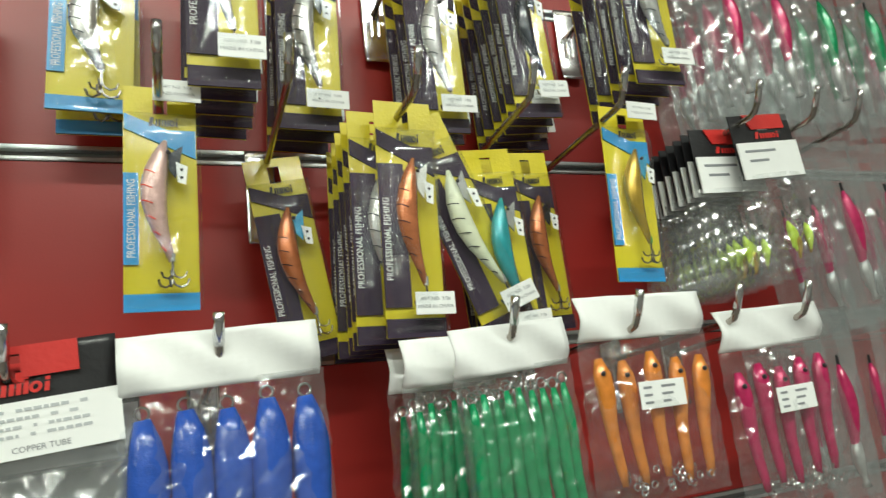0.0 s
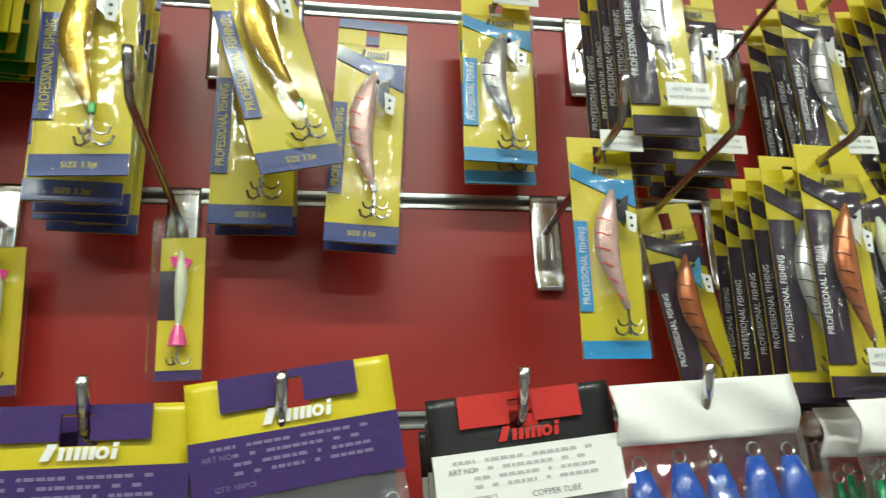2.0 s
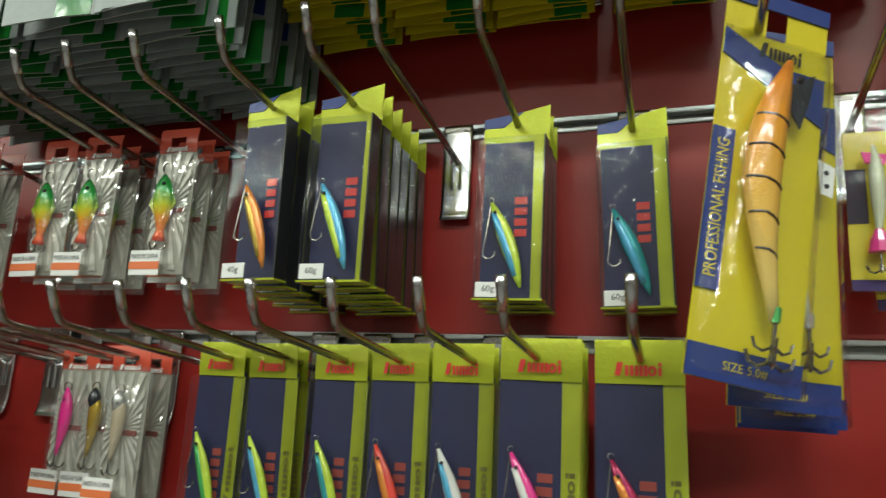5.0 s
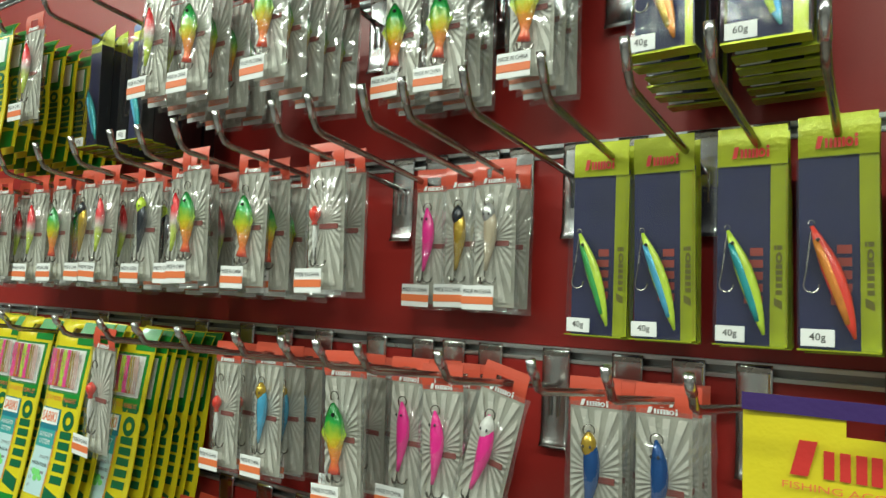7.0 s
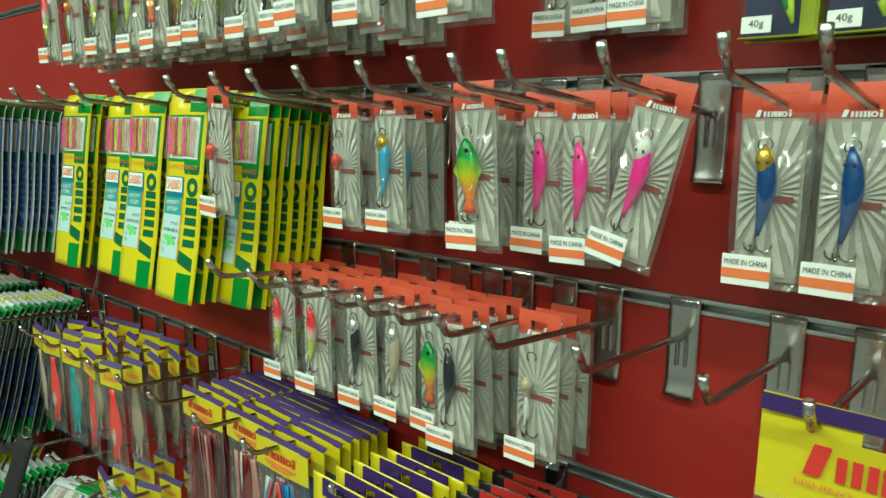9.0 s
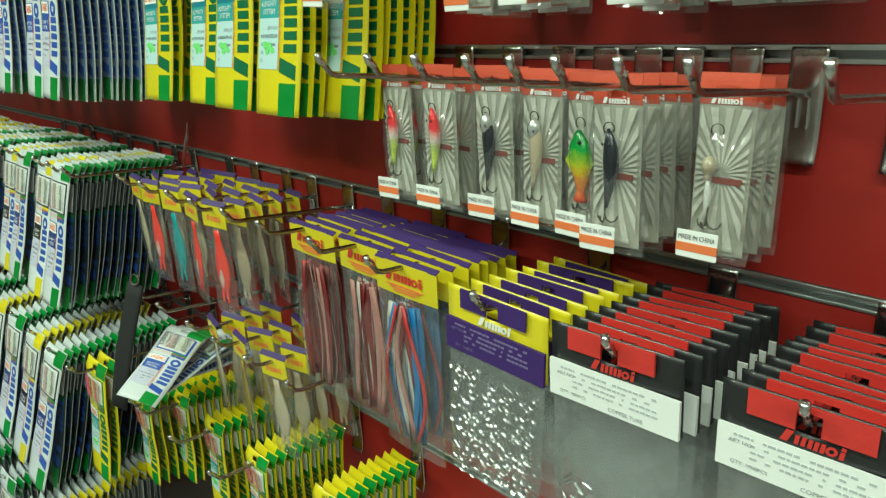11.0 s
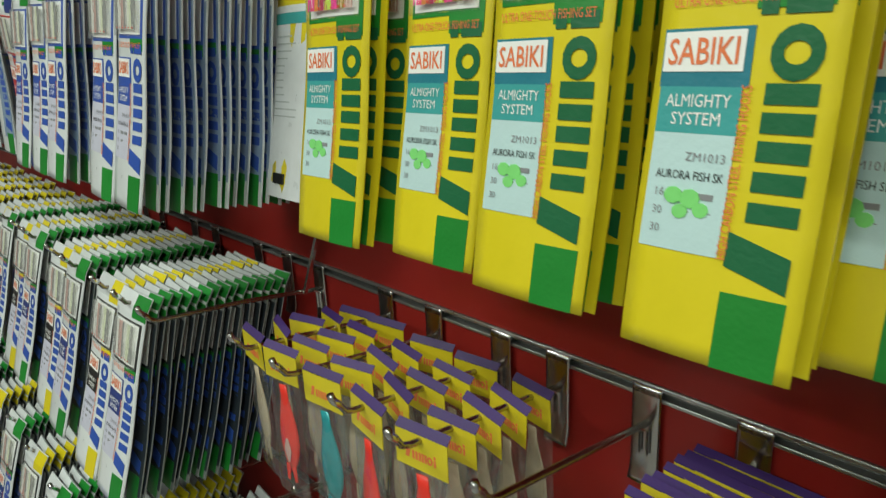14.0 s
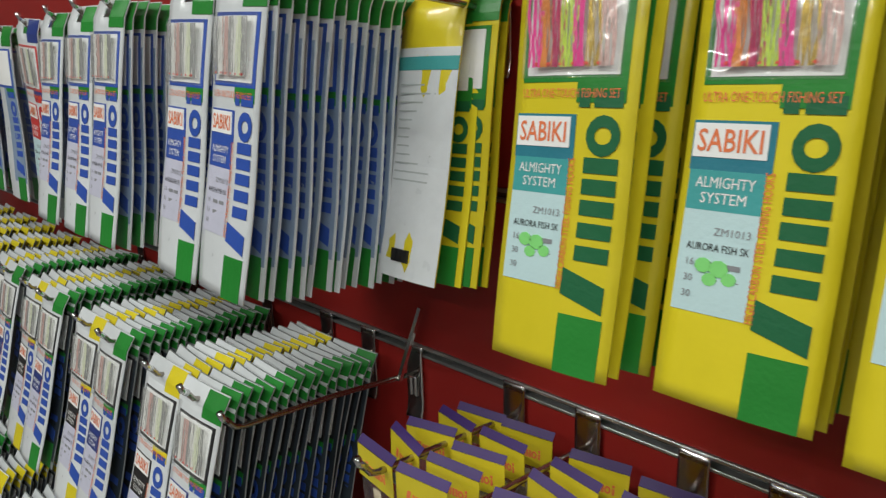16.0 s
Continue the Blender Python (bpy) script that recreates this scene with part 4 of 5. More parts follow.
def far_bags(key, build, row, x, y, n=1, dy=0.011, swing=0.0, lean=0.0, spread=1.0):
    """Bags too far off or too high to pick apart: gathered for one joined mesh."""
    if key not in PROTO:
        PROTO[key] = build()
        PROTO[key].matrix_basis = pose(x, min(y, -0.012), rod_z(row, y), lean, swing, 0)
    for k in range(n):
        yy = min(y + dy * k, -0.012)
        j = RND.uniform(-1, 1) * spread
        FAR.append((PROTO[key].data, pose(x + 0.0012 * j, yy, rod_z(row, yy) + 0.003 * RND.uniform(-1, 1), lean + RND.uniform(-1, 1), swing + j * 1.5, 3 + RND.uniform(-4, 4))))


def join_far():
    verts, faces, slots, mats, base = [], [], [], [], 0
    for me, m in FAR:
        for q in me.materials:
            if q not in mats:
                mats.append(q)
        look_up = [mats.index(q) for q in me.materials]
        co = np.empty(len(me.vertices) * 3)
        me.vertices.foreach_get("co", co)
        co = co.reshape(-1, 3) @ np.array(m.to_3x3()).T + np.array(m.translation)
        verts.append(co)
        faces += [tuple(base + i for i in p.vertices) for p in me.polygons]
        slots += [look_up[p.material_index] for p in me.polygons]
        base += len(co)
    me = bpy.data.meshes.new("mesh")
    me.from_pydata(np.concatenate(verts).tolist(), [], faces)
    for q in mats:
        me.materials.append(q)
    me.polygons.foreach_set("material_index", slots)
    tagged(new("rig_bag_stacks", me), "dense stacks of yellow and white rig bags on high hooks", "rig bags", kind="stuff")


def squid_bag(color, w=0.125, h=0.17, rings=True, label=False, count=5):
    r = root("squid_skirt_bag", f"clear bag of {color} squid skirts with folded {'white paper' if color != 'tan' else 'clear'} header", "lure pack", "bags of squid skirts")
    part("header", sheet(-w / 2, w / 2, -0.024, 0.013, -0.004, 0.0015, lambda u, v: 0.005 * math.sin(5 * u + 2 * v) * (1 - v) + 0.003 * math.sin(3.1 * v) + 0.0035 * abs(math.sin(7 * u + 3 * v)) ** 3, 18, 10), WHT if color != "tan" else MILK, r, "plain white folded paper header" if color != "tan" else "hazy clear folded header", True)
    rr = random.Random(len(color) * 7)
    for c in range(count):
        x = -w * 0.4 + w * 0.8 * c / (count - 1)
        top = -0.039 + rr.uniform(-0.004, 0.004)
        y = -0.006 + rr.uniform(-0.003, 0.003)
        x2 = x * (0.82 if label else 0.97) + rr.uniform(-0.003, 0.003)
        if rings:
            part("wire_ring", tube(ring_points(x, y, top + 0.0035, 0.0042, 12), 0.0009, 6), CHROME, r, "bright wire ring")
        n = 9
        sp = [(x + (x2 - x) * k / (n - 1) + 0.001 * math.sin(k), y, top + (-h * 0.7 - top * 0.2) * k / (n - 1)) for k in range(n)]
        pr = (0.4, 0.75, 0.95, 1.0, 0.98, 0.9, 0.85, 0.8, 0.7) if not label else (0.4, 0.95, 1.0, 0.9, 0.75, 0.65, 0.6, 0.55, 0.35)
        q = w * (0.066 if label else 0.52 / count)
        b = part("squid_skirt", loft(sp, [(q * p, q * 0.8 * p) for p in pr], 9), LURE[color], r, f"{color} squid skirt", True)
        if label:
            bm = bmesh.new()
            bmesh.ops.create_uvsphere(bm, u_segments=8, v_segments=6, radius=0.0022)
            part("eye", shift(bm, x - 0.001, y - q * 0.75, top - 0.012), BLK, b)
    if label:
        lb = part("price_label", box(-0.024, 0.022, -0.0196, -0.0188, -0.082, -0.06, 0.0003), WHT, r, "white price label")
        bm = bmesh.new()
        for q in range(3):
            box(-0.02, -0.012, -0.02, -0.0194, -0.066 - q * 0.006, -0.064 - q * 0.006, 0, bm)
            box(-0.002, 0.012 - q * 0.003, -0.02, -0.0194, -0.066 - q * 0.006, -0.064 - q * 0.006, 0, bm)
        part("fine_print", bm, GREYT, lb)
        bm = bmesh.new()
        for q in range(26):
            a, z = rr.uniform(-w * 0.36, w * 0.36), -h + 0.008 + rr.uniform(0, 0.018)
            tube(ring_points(a, -0.006 + rr.uniform(-0.005, 0.005), z, 0.003, 7), 0.0007, 4, bm)
        tagged(part("swivels", bm, CHROME, r, "heap of small steel swivels"), kind="stuff")
    part("clear_bag", pouch(w * 1.02, -h, -0.02, 0.036, rr, 15, 18, -0.004, 0.0022, 0.03), BAG, r, "crinkled clear bag").visible_shadow = False
    return r


def wide_header(kind, w=0.116, h=0.19, filled="tubes", front=True):
    dark = kind == "black"
    r = root("tackle_bag", "clear tackle bag with black, red and white header" if dark else "clear tackle bag with purple and yellow header", "tackle bag", "tackle bags with wide headers")
    hole = lambda u, v: abs(u - 0.5) < 0.05 and 0.66 < v < 0.9
    hb = -0.052
    part("header", sheet(-w / 2, w / 2, hb, 0.013, -0.002, 0.0012, lambda u, v: 0.003 * math.sin(4 * u) * (1 - v), 12, 12, skip=hole), BLK if dark else YEL, r, "printed card header", True)
    y = -0.0058
    part("top_panel", sheet(-w * 0.34, w * 0.32, -0.006, 0.0128, y, 0.0022, lambda u, v: 0.0, 10, 4, skip=lambda u, v: abs(u - 0.52) < 0.09 and 0.1 < v < 0.7), SCARLET if dark else PURP, r, "red panel" if dark else "purple panel")
    part("brand_mark", mark(w * 0.02, y, -0.0115, w * 0.34, 0.0085, slant=0.15), SCARLET if dark else WHT, r)
    part("text_panel", box(-w / 2, w / 2, y, y + 0.003, hb, -0.0195), WHT if dark else PURP, r, "panel of small print")
    if front:
        ink = mat("faint_grey_ink", (0.5, 0.52, 0.54), 0.5) if dark else mat("pale_lilac_ink", (0.2, 0.16, 0.32), 0.5)
        bm = bmesh.new()
        rr = random.Random(3)
        for q in range(4):
            x = -w * 0.4 + (w * 0.1 if q else 0)
            while x < w * 0.32:
                l = rr.uniform(0.0015, 0.005)
                box(x, x + l, y - 0.0004, y, -0.0256 - q * 0.0048, -0.0237 - q * 0.0048, 0, bm)
                x += l + (0.001 if rr.random() < 0.8 else 0.006)
        part("fine_print", bm, ink, r)
        if dark:
            part("header_lettering", shift(words("ART NO", 0.003), -w * 0.36, y - 0.0005, -0.0295), GREYT, r)
            part("header_lettering", shift(words("QTY: 1000PCS", 0.0034), -w * 0.3, y - 0.0005, -0.046), GREYT, r)
            part("header_lettering", shift(words("COPPER TUBE", 0.0034), w * 0.12, y - 0.0005, -0.047), GREYT, r)
        else:
            part("header_lettering", shift(words("ART NO:", 0.003), -w * 0.37, y - 0.0005, -0.0295), ink, r)
            part("header_lettering", shift(words("QTY: 100PCS", 0.0032), -w * 0.3, y - 0.0005, -0.046), ink, r)
        rr = random.Random(11)
        bm = bmesh.new()
        for q in range(110 if filled == "tubes" else 230):
            x, z = rr.uniform(-w * 0.42, w * 0.42), -h + 0.008 + (rr.random() ** 1.6 * 0.05 if filled == "tubes" else rr.random() * 0.115)
            a = rr.uniform(0, math.pi)
            yy = -0.003 + rr.uniform(-0.01, 0.008)
            if filled == "tubes":
                d = 0.0048
                tube([(x - d * math.cos(a), yy, z - d * math.sin(a)), (x + d * math.cos(a), yy + 0.002, z + d * math.sin(a))], 0.0013, 6, bm)
            else:
                tube(ring_points(x, yy, z, 0.0036, 7), 0.0008, 4, bm)
        tagged(part("small_parts", bm, CHROME, r, "heap of small bright metal parts"), kind="stuff")
    part("clear_bag", pouch(w * 0.98, -h, hb + 0.004, 0.03, random.Random(5), 8, 10, -0.003, 0.0018), MILK, r, "hazy clear bag").visible_shadow = False
    return r


def spoon_pack(color, w=0.055):
    r = root("spoon_lure_bag", f"small clear bag with {color} spoon under purple and yellow header", "lure pack", "spoon lure bags")
    bm = prism([(-w / 2, -0.027), (w / 2, -0.027), (w / 2, 0.006), (-w / 2, 0.006)], -0.003, -0.0022)
    part("header", bm, YEL, r, "yellow folded header")
    bm = bmesh.new()
    vs = [bm.verts.new(p) for p in ((-w / 2, -0.003, 0.0062), (w / 2, -0.003, 0.0062), (w / 2, 0.003, 0.0125), (-w / 2, 0.003, 0.0125), (-w / 2, -0.003, 0.0054), (w / 2, -0.003, 0.0054), (w / 2, 0.003, 0.0117), (-w / 2, 0.003, 0.0117))]
    for f in ((0, 1, 2, 3), (7, 6, 5, 4), (0, 4, 5, 1), (1, 5, 6, 2), (2, 6, 7, 3), (3, 7, 4, 0)):
        bm.faces.new([vs[i] for i in f])
    part("header_top", bm, PURP, r, "purple folded top")
    part("brand_mark", mark(0, -0.003, -0.013, w * 0.62, 0.01), ORGL, r)
    lure = part("spoon", lure_body(-0.136, -0.032, 0.0165, 0.0026, 0.002, 0, -0.002, tail=0.4), LURE["vermilion" if color == "red" else color], r, f"{color} spoon", True)
    for sgn in (-1, 1):
        part("tail_prong", prism([(sgn * 0.001, -0.13), (sgn * 0.008, -0.128), (sgn * 0.0085, -0.147), (sgn * 0.0045, -0.148)], -0.003, -0.0018), LURE["vermilion" if color == "red" else color], lure)
    if color == "red":
        part("spoon_spot", loft([(0.0, -0.0046, -0.094), (0.0, -0.0049, -0.108), (0.0, -0.0046, -0.122)], [(0.002, 0.0006), (0.0062, 0.0008), (0.002, 0.0006)]), LURE["pinkish"], lure, "pale oval spot")
    part("hook_crown", treble(0.001, -0.002, -0.146, 0.009), STEEL, lure)
    part("clear_bag", pouch(w * 0.96, -0.166, -0.022, 0.014, random.Random(9), 6, 8, -0.001, 0.0012), BAG, r, "clear bag").visible_shadow = False
    return r


RUBBER = {n: mat("rubber_" + n, c, 0.45, 0.0, var=0.3, scale=70, bump=0.2) for n, c in (
    ("maroon", (0.20, 0.018, 0.02)), ("red", (0.5, 0.03, 0.03)), ("rose", (0.42, 0.2, 0.18)), ("bone", (0.5, 0.46, 0.42)), ("azure", (0.02, 0.16, 0.42)))}


def ribbon(points, wide, turn, bm=None):
    """A flat soft rubber strip along points, with a little thickness."""
    bm = bm or bmesh.new()
    c, q = math.cos(turn) * wide, math.sin(turn) * wide
    rows = [[bm.verts.new((x - c, y - q, z)), bm.verts.new((x + c, y + q, z)), bm.verts.new((x + c, y + q + 0.0012, z)), bm.verts.new((x - c, y - q + 0.0012, z))] for x, y, z in points]
    for a, b in zip(rows, rows[1:]):
        for i in range(4):
            bm.faces.new((a[i], a[(i + 1) % 4], b[(i + 1) % 4], b[i]))
    bm.faces.new(rows[0][::-1])
    bm.faces.new(rows[-1])
    return bm


def tentacle_pack(colors, w=0.098, h=0.235, front=True):
    r = root("skirt_bag", f"long clear bag of {colors[0]} rubber skirts under purple and yellow header", "lure pack", "long skirt bags")
    part("header", sheet(-w / 2, w / 2, -0.034, 0.004, -0.003, 0.001, lambda u, v: 0.002 * math.sin(3 * u), 6, 4), YEL, r, "yellow folded header")
    bm = bmesh.new()
    vs = [bm.verts.new(p) for p in ((-w / 2, -0.004, 0.0042), (w / 2, -0.004, 0.0042), (w / 2, 0.002, 0.0075), (-w / 2, 0.002, 0.0075), (-w / 2, -0.004, 0.0032), (w / 2, -0.004, 0.0032), (w / 2, 0.002, 0.0065), (-w / 2, 0.002, 0.0065))]
    for f in ((0, 1, 2, 3), (7, 6, 5, 4), (0, 4, 5, 1), (1, 5, 6, 2), (2, 6, 7, 3), (3, 7, 4, 0)):
        bm.faces.new([vs[i] for i in f])
    part("header_top", bm, PURP, r, "purple folded top")
    if front:
        part("brand_mark", mark(0, -0.0056, -0.012, w * 0.62, 0.0115), SCARLET, r)
        bm = bmesh.new()
        for q in range(3):
            box(-w * 0.3 + 0.006 * q, w * 0.3 - 0.006 * q, -0.0062, -0.0052, -0.0232 - q * 0.0032, -0.0218 - q * 0.0032, 0, bm)
        part("fine_print", bm, ORGL, r)
        rr = random.Random(len(PROTO) + 3)
        for c in range(20):
            x = rr.uniform(-w * 0.36, w * 0.36)
            yy = rr.uniform(-0.012, 0.006)
            sw = rr.uniform(-0.012, 0.012)
            n = 9
            pts = [(x * (0.5 + 0.5 * math.sin(math.pi * (k + 1) / (n + 1))) + sw * math.sin(k * 0.6 + c), yy, -0.045 - (h - 0.065) * k / (n - 1)) for k in range(n)]
            part("skirt_strand", ribbon(pts, rr.uniform(0.0022, 0.0062), rr.uniform(-0.7, 0.7)), RUBBER[colors[c % len(colors)]], r, "", True)
    part("clear_bag", pouch(w * 1.0, -h, -0.03, 0.032, random.Random(21), 8, 12, -0.002, 0.002), MILK if not front else BAG, r, "long clear bag").visible_shadow = False
    return r


def accessory_bag(w=0.13, h=0.24):
    r = root("accessory_bag", "clear accessory bag with purple and yellow header and white label", "tackle bag", "accessory bags")
    hole = lambda u, v: abs(u - 0.5) < 0.12 and 0.72 < v < 0.86
    part("header", sheet(-w / 2, w / 2, -0.055, 0.014, -0.002, 0.0012, lambda u, v: 0.002 * math.sin(3 * u), 12, 14, skip=hole), YEL, r, "yellow printed header")
    part("top_panel", box(-w / 2, w / 2, -0.0056, -0.0044, 0.004, 0.0143), PURP, r, "purple top panel")
    part("brand_mark", mark(0, -0.0052, -0.02, w * 0.6, 0.02), SCARLET, r)
    part("header_lettering", shift(words("FISHING ACCESSORIES", 0.004, w * 0.66), 0, -0.0056, -0.036), ORGL, r)
    part("header_lettering", shift(words("MADE IN CHINA", 0.003), 0, -0.0056, -0.044), GREYT, r)
    lb = part("price_label", box(-w * 0.2, w * 0.4, -0.021, -0.0203, -0.115, -0.078, 0.0003), WHT, r, "white price label")
    for q, t in enumerate(("ART NO.", "CLR NO.", "WEIGHT:")):
        part("label_lettering", shift(words(t, 0.0045), -w * 0.02, -0.0214, -0.086 - q * 0.01), GREYT, lb)
    lure = part("lure", lure_body(-0.12, -0.19, 0.012, 0.008, 0.003, -w * 0.12, -0.008), LURE["lime"], r, "lime green lure", True)
    part("belly", lure_body(-0.14, -0.2, 0.008, 0.007, 0.003, w * 0.12, -0.008), LURE["pink"], r, "pink lure", True)
    part("clear_bag", pouch(w, -h, -0.05, 0.036, random.Random(31), 10, 12, -0.002, 0.0025), BAG, r, "crinkled clear bag").visible_shadow = False
    return r


def hook_pack():
    w = 0.085
    r = root("rigged_hook_bag", "crumpled clear bag of rigged hooks with black, red and white header", "tackle bag", "rigged hook bags")
    hole = lambda u, v: abs(u - 0.5) < 0.08 and 0.75 < v < 0.92
    part("header", sheet(-w / 2, w / 2, -0.055, 0.013, -0.002, 0.001, lambda u, v: 0.002 * math.sin(3 * u), 12, 12, skip=hole), BLK, r, "black card header")
    part("top_panel", prism([(-w * 0.3, 0.0125), (w * 0.34, 0.0125), (w * 0.36, -0.003), (-w * 0.2, -0.003)], -0.0052, -0.004), SCARLET, r, "red panel")
    part("brand_mark", mark(w * 0.04, -0.0046, -0.0095, w * 0.42, 0.007), SCARLET, r)
    part("text_panel", box(-w / 2, w / 2, -0.0056, -0.004, -0.055, -0.017), WHT, r)
    bm = box(-w * 0.4, w * 0.1, -0.006, -0.0052, -0.0275, -0.025)
    box(-w * 0.36, -w * 0.05, -0.006, -0.0052, -0.0375, -0.035, 0, bm)
    part("fine_print", bm, GREYT, r)
    rr = random.Random(41)
    for c in range(5):
        x, z = rr.uniform(-w * 0.3, w * 0.3), -0.085 - rr.random() * 0.02
        pts = [(x, -0.008, z + 0.014), (x, -0.008, z)] + [(p[0], -0.008, p[2]) for p in ring_points(x + 0.007, 0, z, 0.007, 8, 180, 380)[1:]]
        part("hook_wire", tube(pts, 0.0009, 5), STEEL, r)
        part("bait_body", lure_body(z - 0.012, z - 0.04, 0.004, 0.004, 0.002, x, -0.005 + rr.uniform(-0.004, 0.004)), LURE["gold" if c % 2 else "lime"], r, "", True)
    part("clear_bag", pouch(w * 1.15, -0.15, -0.05, 0.04, rr, 14, 14, -0.003, 0.0042, 0.1), BAG, r, "crumpled clear bag").visible_shadow = False
    return r


def squid_jig_bag(color):
    w, h = 0.075, 0.19
    r = root("squid_jig_bag", f"clear bag with a {color} squid jig", "lure pack", "squid jig bags")
    part("header", sheet(-w / 2, w / 2, -0.02, 0.013, -0.001, 0.0006, nx=6, nz=4), MILK, r, "clear hang strip")
    lure = part("lure", lure_body(-0.045, -0.14, 0.0085, 0.008, 0.004, 0, -0.008), LURE[color], r, f"{color} squid jig", True)
    part("tail_skirt", lure_body(-0.115, -0.165, 0.007, 0.006, -0.003, 0.004, -0.008, tail=0.8), LURE["silver"], lure, "pale sparkling tail", True)
    part("nose", tube([(0, -0.008, -0.036), (0, -0.008, -0.048)], 0.0016, 6), BLK, lure)
    part("clear_bag", pouch(w, -h, -0.018, 0.022, random.Random(51), 8, 10, -0.002, 0.0015), MILK, r, "hazy clear bag").visible_shadow = False
    return r


def hang(key, build, row, x, y, n=1, dy=0.011, swing=0.0, lean=0.0, turn=0.0, spread=1.0, drop=0.0, twist=1.5):
    """n packs on a hook rod, the first at depth y, the rest behind it."""
    for k in range(n):
        yy = min(y + dy * k, -0.012)
        j = RND.uniform(-1, 1) * spread
        m = pose(x + 0.0007 * j, yy, rod_z(row, yy) - drop + 0.0005 + (0.0022 * RND.uniform(-1, 1) if spread > 1.1 else 0), lean + RND.uniform(-0.6, 0.6) * spread, swing + j * (0.8 if k == 0 else 1.3), turn + RND.uniform(-twist, twist) * spread)
        put(key, build, m)


# ---- row A: carded squid lures and stacks of rig bags above eye level ----
def egi(edge, body, accent, **kw):
    key = ("egi", edge, body, accent, tuple(sorted(kw.items())))
    return key, lambda: egi_pack(edge, "x", body, accent, **kw)


YB = ("sab_yb",), lambda: plain_bag("yellow", 0.085, 0.264)
WB = ("sab_wb",), lambda: plain_bag("white", 0.077, 0.275)
TOP_YELLOW = (-0.326, -0.444, -0.548, -0.64, -0.735)
TOP_WHITE = (-0.84, -0.945, -1.05, -1.16)


def goods_row_a():
    hang(*egi("cyan", "silver", "white", h=0.168, w=0.066), "A", 0.118, -0.06, 1, swing=2, drop=0.008)
    hang(*egi("cyan", "silver", "white", h=0.168, w=0.066), "A", 0.12, -0.036, 1, swing=1, drop=0.016)
    hang(*egi("purple", "silver", "white", w=0.052, h=0.21), "A", 0.213, -0.172, 5, 0.02, swing=1)
    hang(*egi("purple", "silver", "black", w=0.058, h=0.195), "A", 0.298, -0.085, 3, 0.024, swing=2)
    hang(*egi("purple", "silver", "white", w=0.056, h=0.195), "A", 0.418, -0.09, 3, 0.026, swing=-1)
    hang(*egi("purple", "copper", "white", w=0.058, h=0.185), "A", 0.53, -0.04, 2, 0.014, swing=-3)
    hang(*egi("purple", "black", "black", w=0.05, h=0.19), "A", 0.5, -0.12, 6, 0.017, swing=-4)
    hang(*egi("purple", "silver", "black", w=0.056, h=0.18), "A", 0.61, -0.178, 5, 0.02, swing=-2)
    navy = dict(h=0.222, w=0.068, label=False)
    hang(*egi("navy", "gold", "silver", **navy), "A", -0.219, -0.108, 1, swing=-1)
    hang(*egi("navy", "gold", "silver", **navy), "A", -0.222, -0.085, 4, 0.018, swing=1, drop=0.01, turn=4)
    hang(*egi("navy", "gold", "green", **navy), "A", -0.098, -0.045, 2, 0.02, swing=0, drop=0.008)
    hang(*egi("navy", "gold", "silver", **navy), "A", -0.115, -0.125, 1, swing=-17, turn=20)
    hang(*egi("navy", "pinkish", "black", w=0.06, h=0.205, label=False), "A", 0.002, -0.07, 2, 0.02, swing=4, drop=0.05)
    for x in TOP_YELLOW:
        far_bags(*YB, "T", x, -0.195, 18, 0.0105, spread=1.6)
    for x in TOP_WHITE:
        far_bags(("sab_gr",), lambda: plain_bag("grey", 0.098, 0.325), "T", x, -0.195, 19, 0.01, spread=1.6)
    for x, col in ((0.72, "crimson"), (0.79, "crimson"), (0.86, "emerald"), (0.94, "emerald"), (1.02, "crimson")):
        hang(("sqj", col), lambda col=col: squid_jig_bag(col), "A", x, -0.17, 4, 0.03, swing=-3)


